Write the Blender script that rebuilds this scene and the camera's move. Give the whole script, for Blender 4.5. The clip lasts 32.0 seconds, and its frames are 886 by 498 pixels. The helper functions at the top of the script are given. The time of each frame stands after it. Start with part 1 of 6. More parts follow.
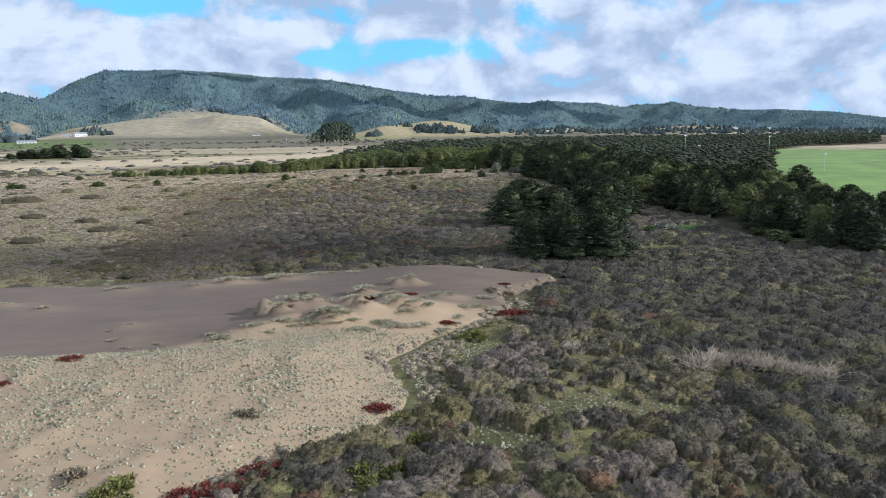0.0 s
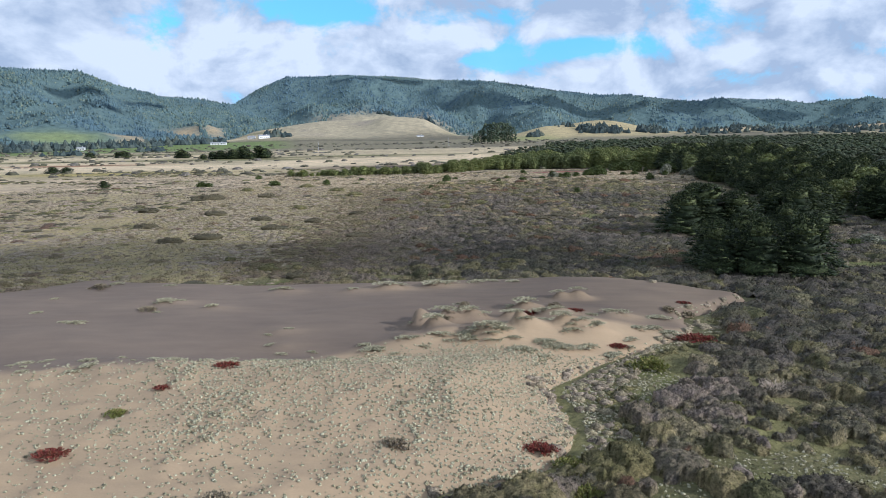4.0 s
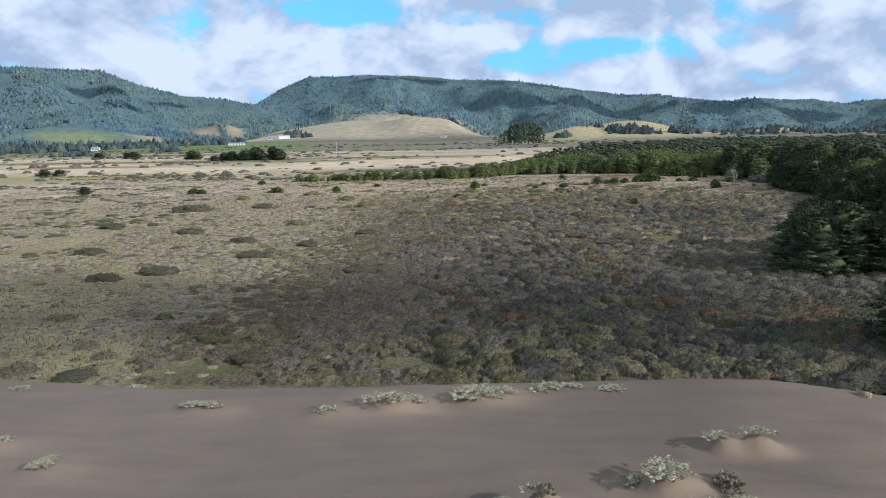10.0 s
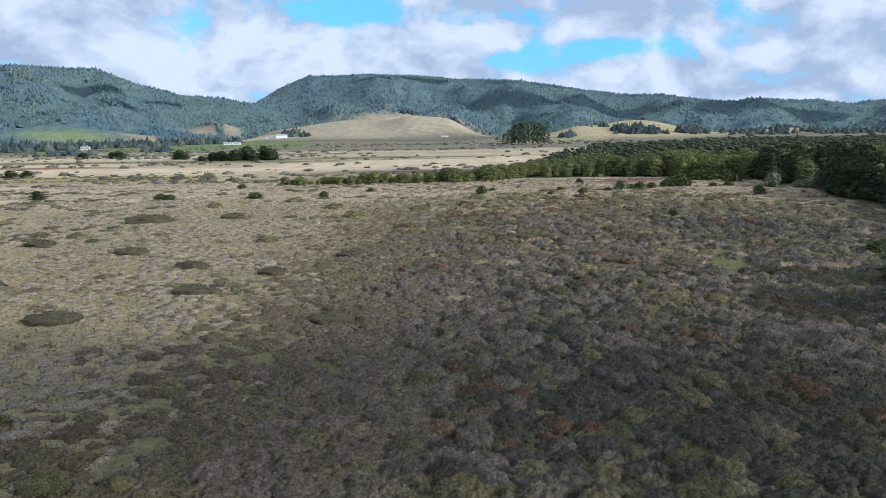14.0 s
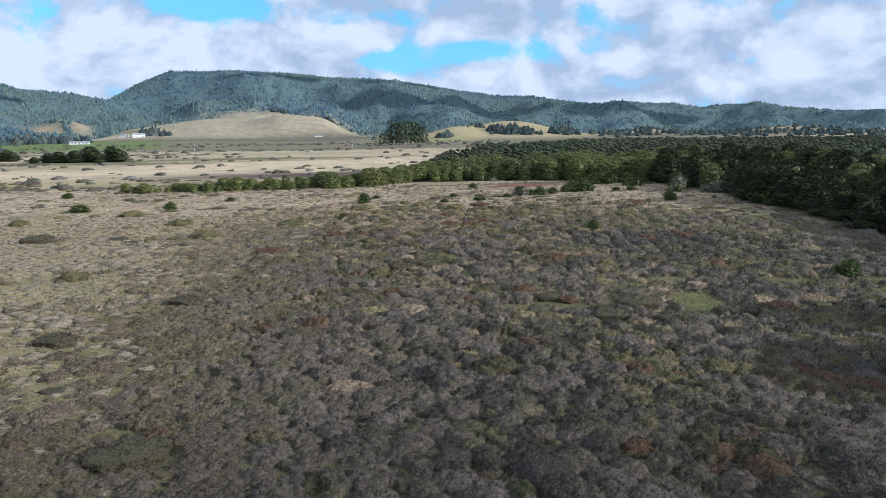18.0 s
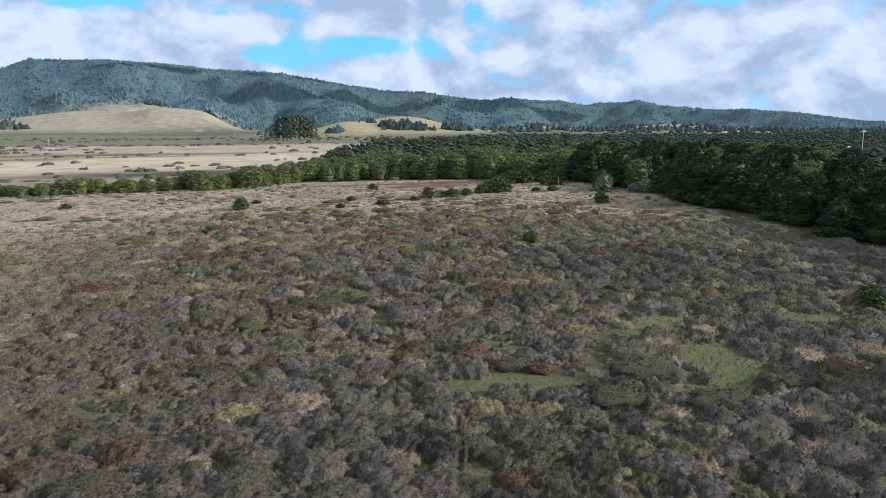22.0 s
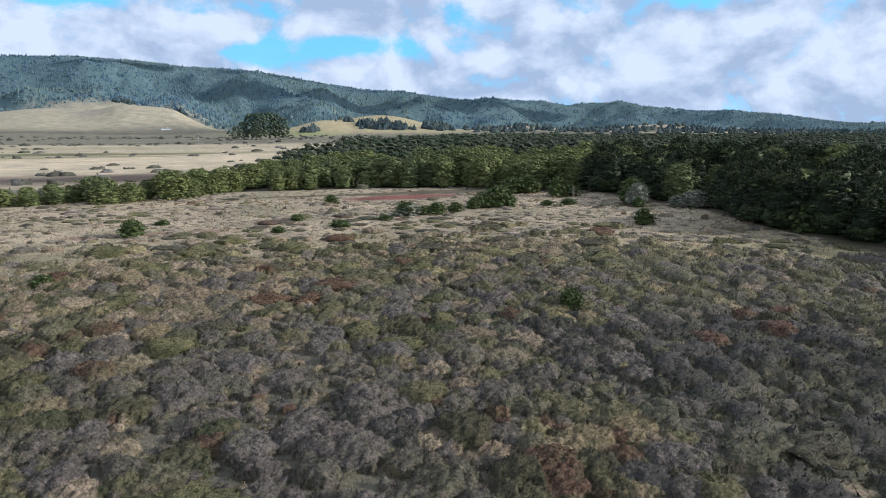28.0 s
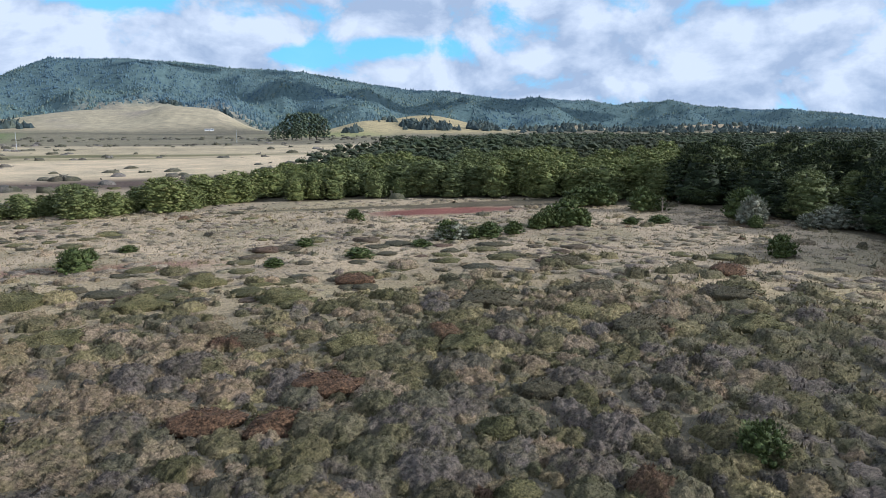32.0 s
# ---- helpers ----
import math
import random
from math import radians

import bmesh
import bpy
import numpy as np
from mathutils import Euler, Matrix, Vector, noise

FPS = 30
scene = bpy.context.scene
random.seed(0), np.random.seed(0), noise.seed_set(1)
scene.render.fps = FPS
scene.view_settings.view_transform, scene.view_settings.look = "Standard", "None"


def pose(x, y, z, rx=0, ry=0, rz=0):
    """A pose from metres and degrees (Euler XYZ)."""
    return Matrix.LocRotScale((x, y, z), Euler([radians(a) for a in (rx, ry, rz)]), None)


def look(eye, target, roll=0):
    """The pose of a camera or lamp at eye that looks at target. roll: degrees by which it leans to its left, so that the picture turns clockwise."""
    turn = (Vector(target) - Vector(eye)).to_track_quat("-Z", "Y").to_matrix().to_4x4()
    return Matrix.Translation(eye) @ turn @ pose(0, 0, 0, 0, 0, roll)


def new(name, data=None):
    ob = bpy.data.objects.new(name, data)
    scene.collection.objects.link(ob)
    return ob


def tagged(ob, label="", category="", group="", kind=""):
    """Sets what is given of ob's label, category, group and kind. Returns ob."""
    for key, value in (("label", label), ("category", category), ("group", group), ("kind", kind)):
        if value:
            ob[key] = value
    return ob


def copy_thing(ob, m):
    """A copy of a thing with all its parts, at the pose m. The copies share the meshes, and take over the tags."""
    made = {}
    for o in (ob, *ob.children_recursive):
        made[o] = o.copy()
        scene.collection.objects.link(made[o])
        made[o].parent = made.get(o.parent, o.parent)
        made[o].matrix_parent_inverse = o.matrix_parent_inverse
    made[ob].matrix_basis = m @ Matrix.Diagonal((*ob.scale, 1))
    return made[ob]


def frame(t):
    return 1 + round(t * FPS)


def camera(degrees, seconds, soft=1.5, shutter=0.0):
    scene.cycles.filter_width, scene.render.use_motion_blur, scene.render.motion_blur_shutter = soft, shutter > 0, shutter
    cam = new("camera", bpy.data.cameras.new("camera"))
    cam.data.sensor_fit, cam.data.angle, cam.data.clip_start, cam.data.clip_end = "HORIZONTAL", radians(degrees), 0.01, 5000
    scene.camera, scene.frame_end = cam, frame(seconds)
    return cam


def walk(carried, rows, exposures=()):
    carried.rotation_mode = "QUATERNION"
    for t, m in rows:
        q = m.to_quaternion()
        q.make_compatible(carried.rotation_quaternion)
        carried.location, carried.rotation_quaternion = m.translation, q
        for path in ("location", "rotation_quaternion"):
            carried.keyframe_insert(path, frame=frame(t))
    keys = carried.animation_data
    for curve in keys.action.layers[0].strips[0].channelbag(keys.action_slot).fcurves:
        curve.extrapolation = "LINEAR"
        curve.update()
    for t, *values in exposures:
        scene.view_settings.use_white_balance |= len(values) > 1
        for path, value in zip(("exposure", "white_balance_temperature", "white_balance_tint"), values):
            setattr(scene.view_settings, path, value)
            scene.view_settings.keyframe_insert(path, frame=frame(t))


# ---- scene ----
cam = camera(65.0, 32.0, 0.9)
PATH = [
    (0, (0.210, -21.639, 19.858), (0.697, -19.725, 19.538), -0.7),
    (0.5, (0.515, -21.222, 19.862), (0.871, -19.279, 19.545), -0.7),
    (1, (0.600, -20.954, 19.867), (0.853, -18.995, 19.553), -0.9),
    (1.5, (0.527, -20.798, 19.876), (0.715, -18.831, 19.564), -0.9),
    (2, (0.385, -20.555, 19.889), (0.527, -18.585, 19.577), -1.0),
    (2.5, (0.341, -20.020, 19.904), (0.450, -18.048, 19.593), -1.0),
    (3, (0.347, -18.913, 19.920), (0.423, -16.939, 19.608), -1.0),
    (3.5, (0.392, -17.212, 19.919), (0.451, -15.237, 19.607), -1.0),
    (4, (0.469, -14.992, 19.917), (0.511, -13.017, 19.605), -1.0),
    (4.5, (0.477, -12.269, 19.881), (0.509, -10.294, 19.568), -1.0),
    (6.5, (0.0, 0.0, 20.0), (0.004, 1.975, 19.687), -1.0),
    (7, (0.0, 3.78, 20.04), (-0.003, 5.755, 19.727), -1.0),
    (8, (-0.209, 11.342, 19.907), (-0.219, 13.317, 19.594), -1.0),
    (9, (-0.208, 19.323, 19.781), (-0.224, 21.299, 19.471), -0.9),
    (10, (-0.419, 27.513, 19.864), (-0.441, 29.489, 19.555), -0.9),
    (11, (-0.418, 35.705, 19.74), (-0.444, 37.68, 19.431), -0.9),
    (12, (-0.627, 43.896, 19.614), (-0.653, 45.872, 19.305), -0.9),
    (13, (-0.837, 52.086, 19.698), (-0.863, 54.062, 19.389), -0.8),
    (13.5, (-1.046, 56.288, 19.53), (-1.071, 58.264, 19.221), -0.8),
    (15.5, (-1.466, 72.879, 19.49), (-1.47, 74.855, 19.178), -0.8),
    (16, (-1.466, 77.079, 19.534), (-1.391, 79.053, 19.222), -0.7),
    (16.5, (-1.676, 81.069, 19.574), (-1.512, 83.038, 19.263), -0.8),
    (17, (-1.677, 85.269, 19.618), (-1.444, 87.23, 19.304), -0.7),
    (17.5, (-1.675, 89.47, 19.452), (-1.384, 91.424, 19.138), -0.6),
    (18, (-1.676, 93.67, 19.496), (-1.35, 95.618, 19.183), -0.6),
    (18.5, (-1.254, 97.662, 19.332), (-0.888, 99.603, 19.015), -0.6),
    (19, (-1.045, 101.862, 19.378), (-0.614, 103.789, 19.058), -0.6),
    (19.5, (-0.623, 106.064, 19.215), (-0.132, 107.976, 18.896), -0.5),
    (20, (-0.202, 110.056, 19.051), (0.336, 111.955, 18.728), -0.5),
    (20.5, (0.428, 114.256, 19.1), (0.979, 116.151, 18.777), -0.4),
    (21, (1.059, 118.248, 18.937), (1.627, 120.138, 18.615), -0.4),
    (21.5, (1.901, 122.24, 18.777), (2.509, 124.118, 18.454), -0.3),
    (22, (2.742, 126.442, 18.618), (3.366, 128.314, 18.292), -0.3),
    (22.5, (3.792, 130.431, 18.669), (4.485, 132.279, 18.343), -0.2),
    (23, (4.633, 134.423, 18.508), (5.397, 136.243, 18.183), -0.2),
    (23.5, (5.685, 138.415, 18.349), (6.49, 140.217, 18.021), -0.1),
    (24, (6.946, 142.407, 18.192), (7.76, 144.204, 17.863), -0.1),
    (24.5, (8.207, 146.399, 18.034), (9.022, 148.196, 17.706), -0.1),
    (26.5, (13.879, 161.943, 17.827), (14.697, 163.738, 17.498), -0.1),
    (27, (15.351, 165.935, 17.671), (16.109, 167.757, 17.346), -0.1),
    (27.5, (16.822, 169.717, 17.514), (17.541, 171.555, 17.189), -0.2),
    (28, (18.292, 173.707, 17.568), (18.969, 175.56, 17.243), -0.1),
    (28.5, (19.763, 177.699, 17.413), (20.359, 179.58, 17.087), -0.2),
    (29, (21.233, 181.688, 17.468), (21.799, 183.579, 17.145), -0.2),
    (30, (23.544, 189.46, 17.359), (24.11, 191.351, 17.037), -0.2),
    (31, (25.855, 197.442, 17.253), (26.424, 199.332, 16.93), -0.2),
    (32, (28.166, 205.634, 17.149), (28.725, 207.527, 16.826), -0.2),
]
walk(cam, [(t, look(eye, target, roll)) for t, eye, target, roll in PATH], [(0, 0.0, 5450, 10), (32, 0.0, 5450, 10)])

# ---- light ----
SUN_AZ, SUN_EL = 115.0, 22.0
sun_way = Vector((math.sin(radians(SUN_AZ)) * math.cos(radians(SUN_EL)), math.cos(radians(SUN_AZ)) * math.cos(radians(SUN_EL)), math.sin(radians(SUN_EL))))
world = bpy.data.worlds.new("sky")
scene.world = world
world.use_nodes = True


def build_sky():
    nt = world.node_tree
    nt.nodes.clear()
    L = nt.links.new

    def node(kind, **props):
        n = nt.nodes.new(kind)
        for k, v in props.items():
            n.inputs[k].default_value = v
        return n

    def math_node(op, a, b=None, clamp=False):
        n = nt.nodes.new("ShaderNodeMath")
        n.operation, n.use_clamp = op, clamp
        for slot, v in ((0, a), (1, b)):
            if v is None:
                continue
            if isinstance(v, (int, float)):
                n.inputs[slot].default_value = v
            else:
                L(v, n.inputs[slot])
        return n.outputs[0]

    out = node("ShaderNodeOutputWorld")
    bg = node("ShaderNodeBackground", Strength=1.0)
    L(bg.outputs[0], out.inputs[0])
    co = node("ShaderNodeTexCoord")
    sep = node("ShaderNodeSeparateXYZ")
    L(co.outputs["Generated"], sep.inputs[0])
    # clear sky, a little deeper near the horizon than the plain model
    lift = node("ShaderNodeVectorMath")
    lift.operation = "ADD"
    lift.inputs[1].default_value = (0, 0, 0.30)
    L(co.outputs["Generated"], lift.inputs[0])
    norm = node("ShaderNodeVectorMath")
    norm.operation = "NORMALIZE"
    L(lift.outputs[0], norm.inputs[0])
    sky = node("ShaderNodeTexSky")
    sky.sky_type, sky.sun_disc = "NISHITA", False
    sky.sun_elevation, sky.sun_rotation = radians(SUN_EL), radians(SUN_AZ)
    sky.ozone_density, sky.dust_density, sky.air_density = 2.0, 0.3, 1.0
    L(norm.outputs[0], sky.inputs[0])
    clear = node("ShaderNodeMix")
    clear.data_type, clear.blend_type = "RGBA", "MULTIPLY"
    clear.inputs[0].default_value = 1.0
    L(sky.outputs[0], clear.inputs[6])
    clear.inputs[7].default_value = (0.235, 0.36, 0.30, 1)
    # cumulus: angle round the horizon and height, flattened towards the horizon
    az = math_node("ARCTAN2", sep.outputs[0], sep.outputs[1])
    el = math_node("ARCSINE", sep.outputs[2])
    comb = node("ShaderNodeCombineXYZ")
    L(az, comb.inputs[0])
    L(math_node("MULTIPLY", el, 1.45), comb.inputs[1])
    big = node("ShaderNodeTexNoise", Scale=8.5, Detail=10.0, Roughness=0.6, Distortion=0.25)
    shift = node("ShaderNodeMapping", Location=(3.1, 1.7, 0.0))
    L(comb.outputs[0], shift.inputs[0])
    L(shift.outputs[0], big.inputs["Vector"])
    # the openings in the cloud cover
    gaps = None
    for a, e, wa, we, amount in CLOUD_GAPS:
        da = math_node("DIVIDE", math_node("SUBTRACT", az, radians(a)), radians(wa))
        de = math_node("DIVIDE", math_node("SUBTRACT", el, radians(e)), radians(we))
        d2 = math_node("ADD", math_node("MULTIPLY", da, da), math_node("MULTIPLY", de, de))
        g = math_node("MULTIPLY", math_node("POWER", 2.718, math_node("MULTIPLY", d2, -1.0)), amount)
        gaps = g if gaps is None else math_node("ADD", gaps, g)
    field = math_node("SUBTRACT", math_node("ADD", big.outputs[0], 0.125), gaps)
    cover = node("ShaderNodeMapRange")
    cover.interpolation_type = "SMOOTHSTEP"
    L(field, cover.inputs[0])
    cover.inputs[1].default_value, cover.inputs[2].default_value = 0.40, 0.57
    # grey bases and white tops: the same field sampled a little higher
    up = node("ShaderNodeMapping", Location=(3.1 + 0.02, 1.7 + 0.06, 0.0))
    L(comb.outputs[0], up.inputs[0])
    big2 = node("ShaderNodeTexNoise", Scale=8.5, Detail=6.0, Roughness=0.52, Distortion=0.25)
    L(up.outputs[0], big2.inputs["Vector"])
    shade = node("ShaderNodeMapRange")
    # broad thick bodies are greyer, others whiter
    lean = None
    for a, e, wa, we, amount in CLOUD_BODIES:
        da = math_node("DIVIDE", math_node("SUBTRACT", az, radians(a)), radians(wa))
        de = math_node("DIVIDE", math_node("SUBTRACT", el, radians(e)), radians(we))
        d2 = math_node("ADD", math_node("MULTIPLY", da, da), math_node("MULTIPLY", de, de))
        g = math_node("MULTIPLY", math_node("POWER", 2.718, math_node("MULTIPLY", d2, -1.0)), amount)
        lean = g if lean is None else math_node("ADD", lean, g)
    L(math_node("ADD", math_node("SUBTRACT", big.outputs[0], big2.outputs[0]), lean), shade.inputs[0])
    shade.inputs[1].default_value, shade.inputs[2].default_value = -0.13, 0.10
    cloud = node("ShaderNodeMix")
    cloud.data_type = "RGBA"
    L(shade.outputs[0], cloud.inputs[0])
    cloud.inputs[6].default_value = (0.45, 0.52, 0.63, 1)
    cloud.inputs[7].default_value = (0.80, 0.83, 0.875, 1)
    # low haze whitens the last degrees above the hills
    haze = node("ShaderNodeMapRange")
    L(el, haze.inputs[0])
    haze.inputs[1].default_value, haze.inputs[2].default_value = 0.0, 0.14
    haze.inputs[3].default_value, haze.inputs[4].default_value = 0.35, 0.0
    total = math_node("MAXIMUM", cover.outputs[0], haze.outputs[0])
    mix = node("ShaderNodeMix")
    mix.data_type = "RGBA"
    L(total, mix.inputs[0])
    L(clear.outputs[2], mix.inputs[6])
    L(cloud.outputs[2], mix.inputs[7])
    L(mix.outputs[2], bg.inputs[0])
    return bg


# azimuth and height in degrees, half widths, depth
CLOUD_GAPS = (
    (-8, 10.2, 5, 1.3, 0.26), (2, 9.2, 4, 1.0, 0.2), (13, 6.8, 6, 1.0, 0.26), (21.5, 8.6, 2.2, 2.6, 0.2), (4.5, 6.2, 3.0, 0.7, 0.18), (43, 10.6, 7, 1.2, 0.24), (-30, 11.6, 5, 0.9, 0.16), (31, 9.5, 2, 1.2, 0.14),
)
# azimuth and height in degrees, half widths; below nothing: grey bodies, above: white heaps
CLOUD_BODIES = ((9, 10.2, 13, 2.2, -0.11), (-16, 4.0, 12, 2.6, 0.06), (38, 9.0, 9, 3.0, -0.05), (-25, 10.5, 6, 2, -0.06), (28, 6.2, 5, 2.0, -0.06), (14, 4.2, 12, 1.3, 0.03))
sky_light = build_sky()
sky_light.inputs[1].default_value = 1.0
sun = new("sun", bpy.data.lights.new("sun", "SUN"))
sun.data.energy, sun.data.angle, sun.data.color = 4.7, radians(0.6), (1, 0.93, 0.82)
sun.matrix_world = look(Vector((0, 0, 500)) + sun_way * 10, (0, 0, 500))

# ---- tools ----
def lattice(ix, iy, iz, seed):
    h = (ix.astype(np.int64) * 374761393 + iy.astype(np.int64) * 668265263 + iz.astype(np.int64) * 2147483647 + seed * 1274126177) & 0x7FFFFFFF
    h = ((h ^ (h >> 13)) * 1274126177) & 0x7FFFFFFF
    return ((h ^ (h >> 16)) & 0xFFFF) / 65535.0


def vnoise(x, y, z=0.0, seed=0):
    """Smooth value noise, 0 to 1."""
    x, y, z = np.broadcast_arrays(np.asarray(x, float), np.asarray(y, float), np.asarray(z, float))
    ix, iy, iz = np.floor(x), np.floor(y), np.floor(z)
    fx, fy, fz = x - ix, y - iy, z - iz
    fx, fy, fz = (f * f * (3 - 2 * f) for f in (fx, fy, fz))
    total = 0
    for a in (0, 1):
        for b in (0, 1):
            for c in (0, 1):
                total = total + lattice(ix + a, iy + b, iz + c, seed) * (fx if a else 1 - fx) * (fy if b else 1 - fy) * (fz if c else 1 - fz)
    return total


def fbm(x, y, size, octaves=4, seed=0):
    """Layered noise about 0, between -1 and 1; size in metres."""
    total, amount, weight = 0, 1.0, 0
    for k in range(octaves):
        f = 2.0**k / size
        total = total + amount * (2 * vnoise(x * f + 17.3 * k, y * f - 9.1 * k, 0, seed + k) - 1)
        weight += amount
        amount *= 0.5
    return total / weight


def step(x, a, b):
    t = np.clip((x - a) / (b - a), 0, 1)
    return t * t * (3 - 2 * t)


def mesh(name, verts, tris, material=None, smooth=False, quads=None):
    """A mesh from arrays of places and corner numbers."""
    me = bpy.data.meshes.new(name)
    verts = np.asarray(verts, np.float32)
    faces = np.asarray(tris if quads is None else quads, np.int32)
    n = faces.shape[1]
    me.vertices.add(len(verts))
    me.vertices.foreach_set("co", verts.ravel())
    me.loops.add(faces.size)
    me.loops.foreach_set("vertex_index", faces.ravel())
    me.polygons.add(len(faces))
    me.polygons.foreach_set("loop_start", np.arange(0, faces.size, n, dtype=np.int32))
    me.polygons.foreach_set("loop_total", np.full(len(faces), n, np.int32))
    me.polygons.foreach_set("use_smooth", np.full(len(faces), smooth))
    me.update()
    me.validate()
    if material:
        me.materials.append(material)
    return me


def paint(me, colours):
    """Base colours of the ground cover, place by place."""
    layer = me.color_attributes.new("cover", "FLOAT_COLOR", "POINT")
    full = np.ones((len(colours), 4), np.float32)
    full[:, :3] = colours
    layer.data.foreach_set("color", full.ravel())


def joined(pieces):
    """Many (verts, tris) as one."""
    verts, tris, at = [], [], 0
    for v, t in pieces:
        verts.append(v)
        tris.append(t + at)
        at += len(v)
    return np.concatenate(verts), np.concatenate(tris)


def scattered(protos, which, x, y, z, size, height, turn):
    """Copies of small (verts, tris) forms joined into one pair of arrays."""
    verts, tris, at = [], [], 0
    for k, (v, t) in enumerate(protos):
        some = np.nonzero(which == k)[0]
        if not len(some):
            continue
        c, s = np.cos(turn[some])[:, None], np.sin(turn[some])[:, None]
        vx = (v[None, :, 0] * c - v[None, :, 1] * s) * size[some][:, None] + x[some][:, None]
        vy = (v[None, :, 0] * s + v[None, :, 1] * c) * size[some][:, None] + y[some][:, None]
        vz = v[None, :, 2] * height[some][:, None] + z[some][:, None]
        verts.append(np.stack([vx, vy, vz], -1).reshape(-1, 3))
        tris.append((t[None] + (np.arange(len(some)) * len(v))[:, None, None]).reshape(-1, 3) + at)
        at += len(some) * len(v)
    return np.concatenate(verts), np.concatenate(tris)


# ---- materials ----
def material(name, build):
    m = bpy.data.materials.new(name)
    m.use_nodes = True
    build(m.node_tree, m.node_tree.nodes["Principled BSDF"])
    return m


def add(nt, kind, **props):
    n = nt.nodes.new(kind)
    for k, v in props.items():
        n.inputs[k].default_value = v
    return n


def ramp(nt, factor, stops):
    r = nt.nodes.new("ShaderNodeValToRGB")
    while len(r.color_ramp.elements) < len(stops):
        r.color_ramp.elements.new(0.5)
    for e, (p, c) in zip(r.color_ramp.elements, stops):
        e.position, e.color = p, (*c, 1)
    nt.links.new(factor, r.inputs[0])
    return r.outputs[0]


def noise_node(nt, scale, detail=4.0, rough=0.6, stretch=(1, 1, 1)):
    co = nt.nodes.new("ShaderNodeNewGeometry")
    mp = add(nt, "ShaderNodeMapping", Scale=stretch)
    nt.links.new(co.outputs["Position"], mp.inputs[0])
    n = add(nt, "ShaderNodeTexNoise", Scale=scale, Detail=detail, Roughness=rough)
    nt.links.new(mp.outputs[0], n.inputs["Vector"])
    return n.outputs[0]


def blend(nt, factor, a, b, mode="MIX"):
    n = nt.nodes.new("ShaderNodeMix")
    n.data_type, n.blend_type = "RGBA", mode
    for slot, v in ((0, factor), (6, a), (7, b)):
        if isinstance(v, float):
            n.inputs[slot].default_value = v
        elif isinstance(v, tuple):
            n.inputs[slot].default_value = (*v, 1)
        else:
            nt.links.new(v, n.inputs[slot])
    return n.outputs[2]


def bump(nt, shader, height, strength, distance):
    b = add(nt, "ShaderNodeBump", Strength=strength, Distance=distance)
    nt.links.new(height, b.inputs["Height"])
    nt.links.new(b.outputs[0], shader.inputs["Normal"])


def foliage(name, stops, grain, rough=0.75, per="island", patch=None, relief=0.5, depth=1.0, blotch=0.0):
    """Leaves or twigs: a colour for each piece, a fine grain and broad drifts of another colour."""

    def build(nt, sh):
        if per == "island":
            g = nt.nodes.new("ShaderNodeNewGeometry").outputs["Random Per Island"]
        else:
            g = nt.nodes.new("ShaderNodeObjectInfo").outputs["Random"]
        colour = ramp(nt, g, stops)
        if patch:
            size, other = patch
            broad = noise_node(nt, 1.0 / size, 3.0)
            wide = ramp(nt, broad, ((0.46, (0, 0, 0)), (0.62, (1, 1, 1))))
            colour = blend(nt, wide, colour, other)
        if blotch:
            # leafy and bare heads within one shrub
            heads = noise_node(nt, blotch, 2.0, 0.6)
            colour = blend(nt, 1.0, colour, ramp(nt, heads, ((0.36, (0.66, 0.69, 0.64)), (0.5, (0.97, 0.97, 0.95)), (0.64, (1.28, 1.22, 1.22)))), "MULTIPLY")
        fine = noise_node(nt, grain, 5.0, 0.7)
        lo, hi = 1 - 0.7 * depth, 1 + 0.93 * depth
        dark = ramp(nt, fine, ((0.36, (lo, lo, lo)), (0.5, (0.96, 0.96, 0.96)), (0.63, (hi, hi * 0.98, hi * 0.96))))
        colour = blend(nt, 1.0, colour, dark, "MULTIPLY")
        nt.links.new(colour, sh.inputs["Base Color"])
        sh.inputs["Roughness"].default_value = rough
        sh.inputs["Specular IOR Level"].default_value = 0.2
        bump(nt, sh, fine, relief, 0.3)

    return material(name, build)


def plain(name, colour, rough=0.7, scale=3.0, spread=0.25, metal=0.0, relief=0.2):
    def build(nt, sh):
        n = noise_node(nt, scale, 4.0)
        lo, hi = tuple(c * (1 - spread) for c in colour), tuple(min(1, c * (1 + spread)) for c in colour)
        nt.links.new(ramp(nt, n, ((0.35, lo), (0.65, hi))), sh.inputs["Base Color"])
        sh.inputs["Roughness"].default_value, sh.inputs["Metallic"].default_value = rough, metal
        bump(nt, sh, n, relief, 0.02)

    return material(name, build)


def ground_material():
    def build(nt, sh):
        cover = nt.nodes.new("ShaderNodeVertexColor")
        cover.layer_name = "cover"
        fine = noise_node(nt, 2.2, 8.0, 0.68)
        wide = noise_node(nt, 0.07, 5.0, 0.6)
        a = ramp(nt, fine, ((0.28, (0.5, 0.5, 0.5)), (0.5, (1, 1, 1)), (0.72, (1.5, 1.45, 1.38))))
        b = ramp(nt, wide, ((0.3, (0.72, 0.74, 0.74)), (0.7, (1.25, 1.22, 1.15))))
        colour = blend(nt, 1.0, blend(nt, 1.0, cover.outputs[0], a, "MULTIPLY"), b, "MULTIPLY")
        nt.links.new(colour, sh.inputs["Base Color"])
        sh.inputs["Roughness"].default_value = 0.95
        sh.inputs["Specular IOR Level"].default_value = 0.1
        bump(nt, sh, fine, 0.6, 0.25)

    return material("ground_cover", build)


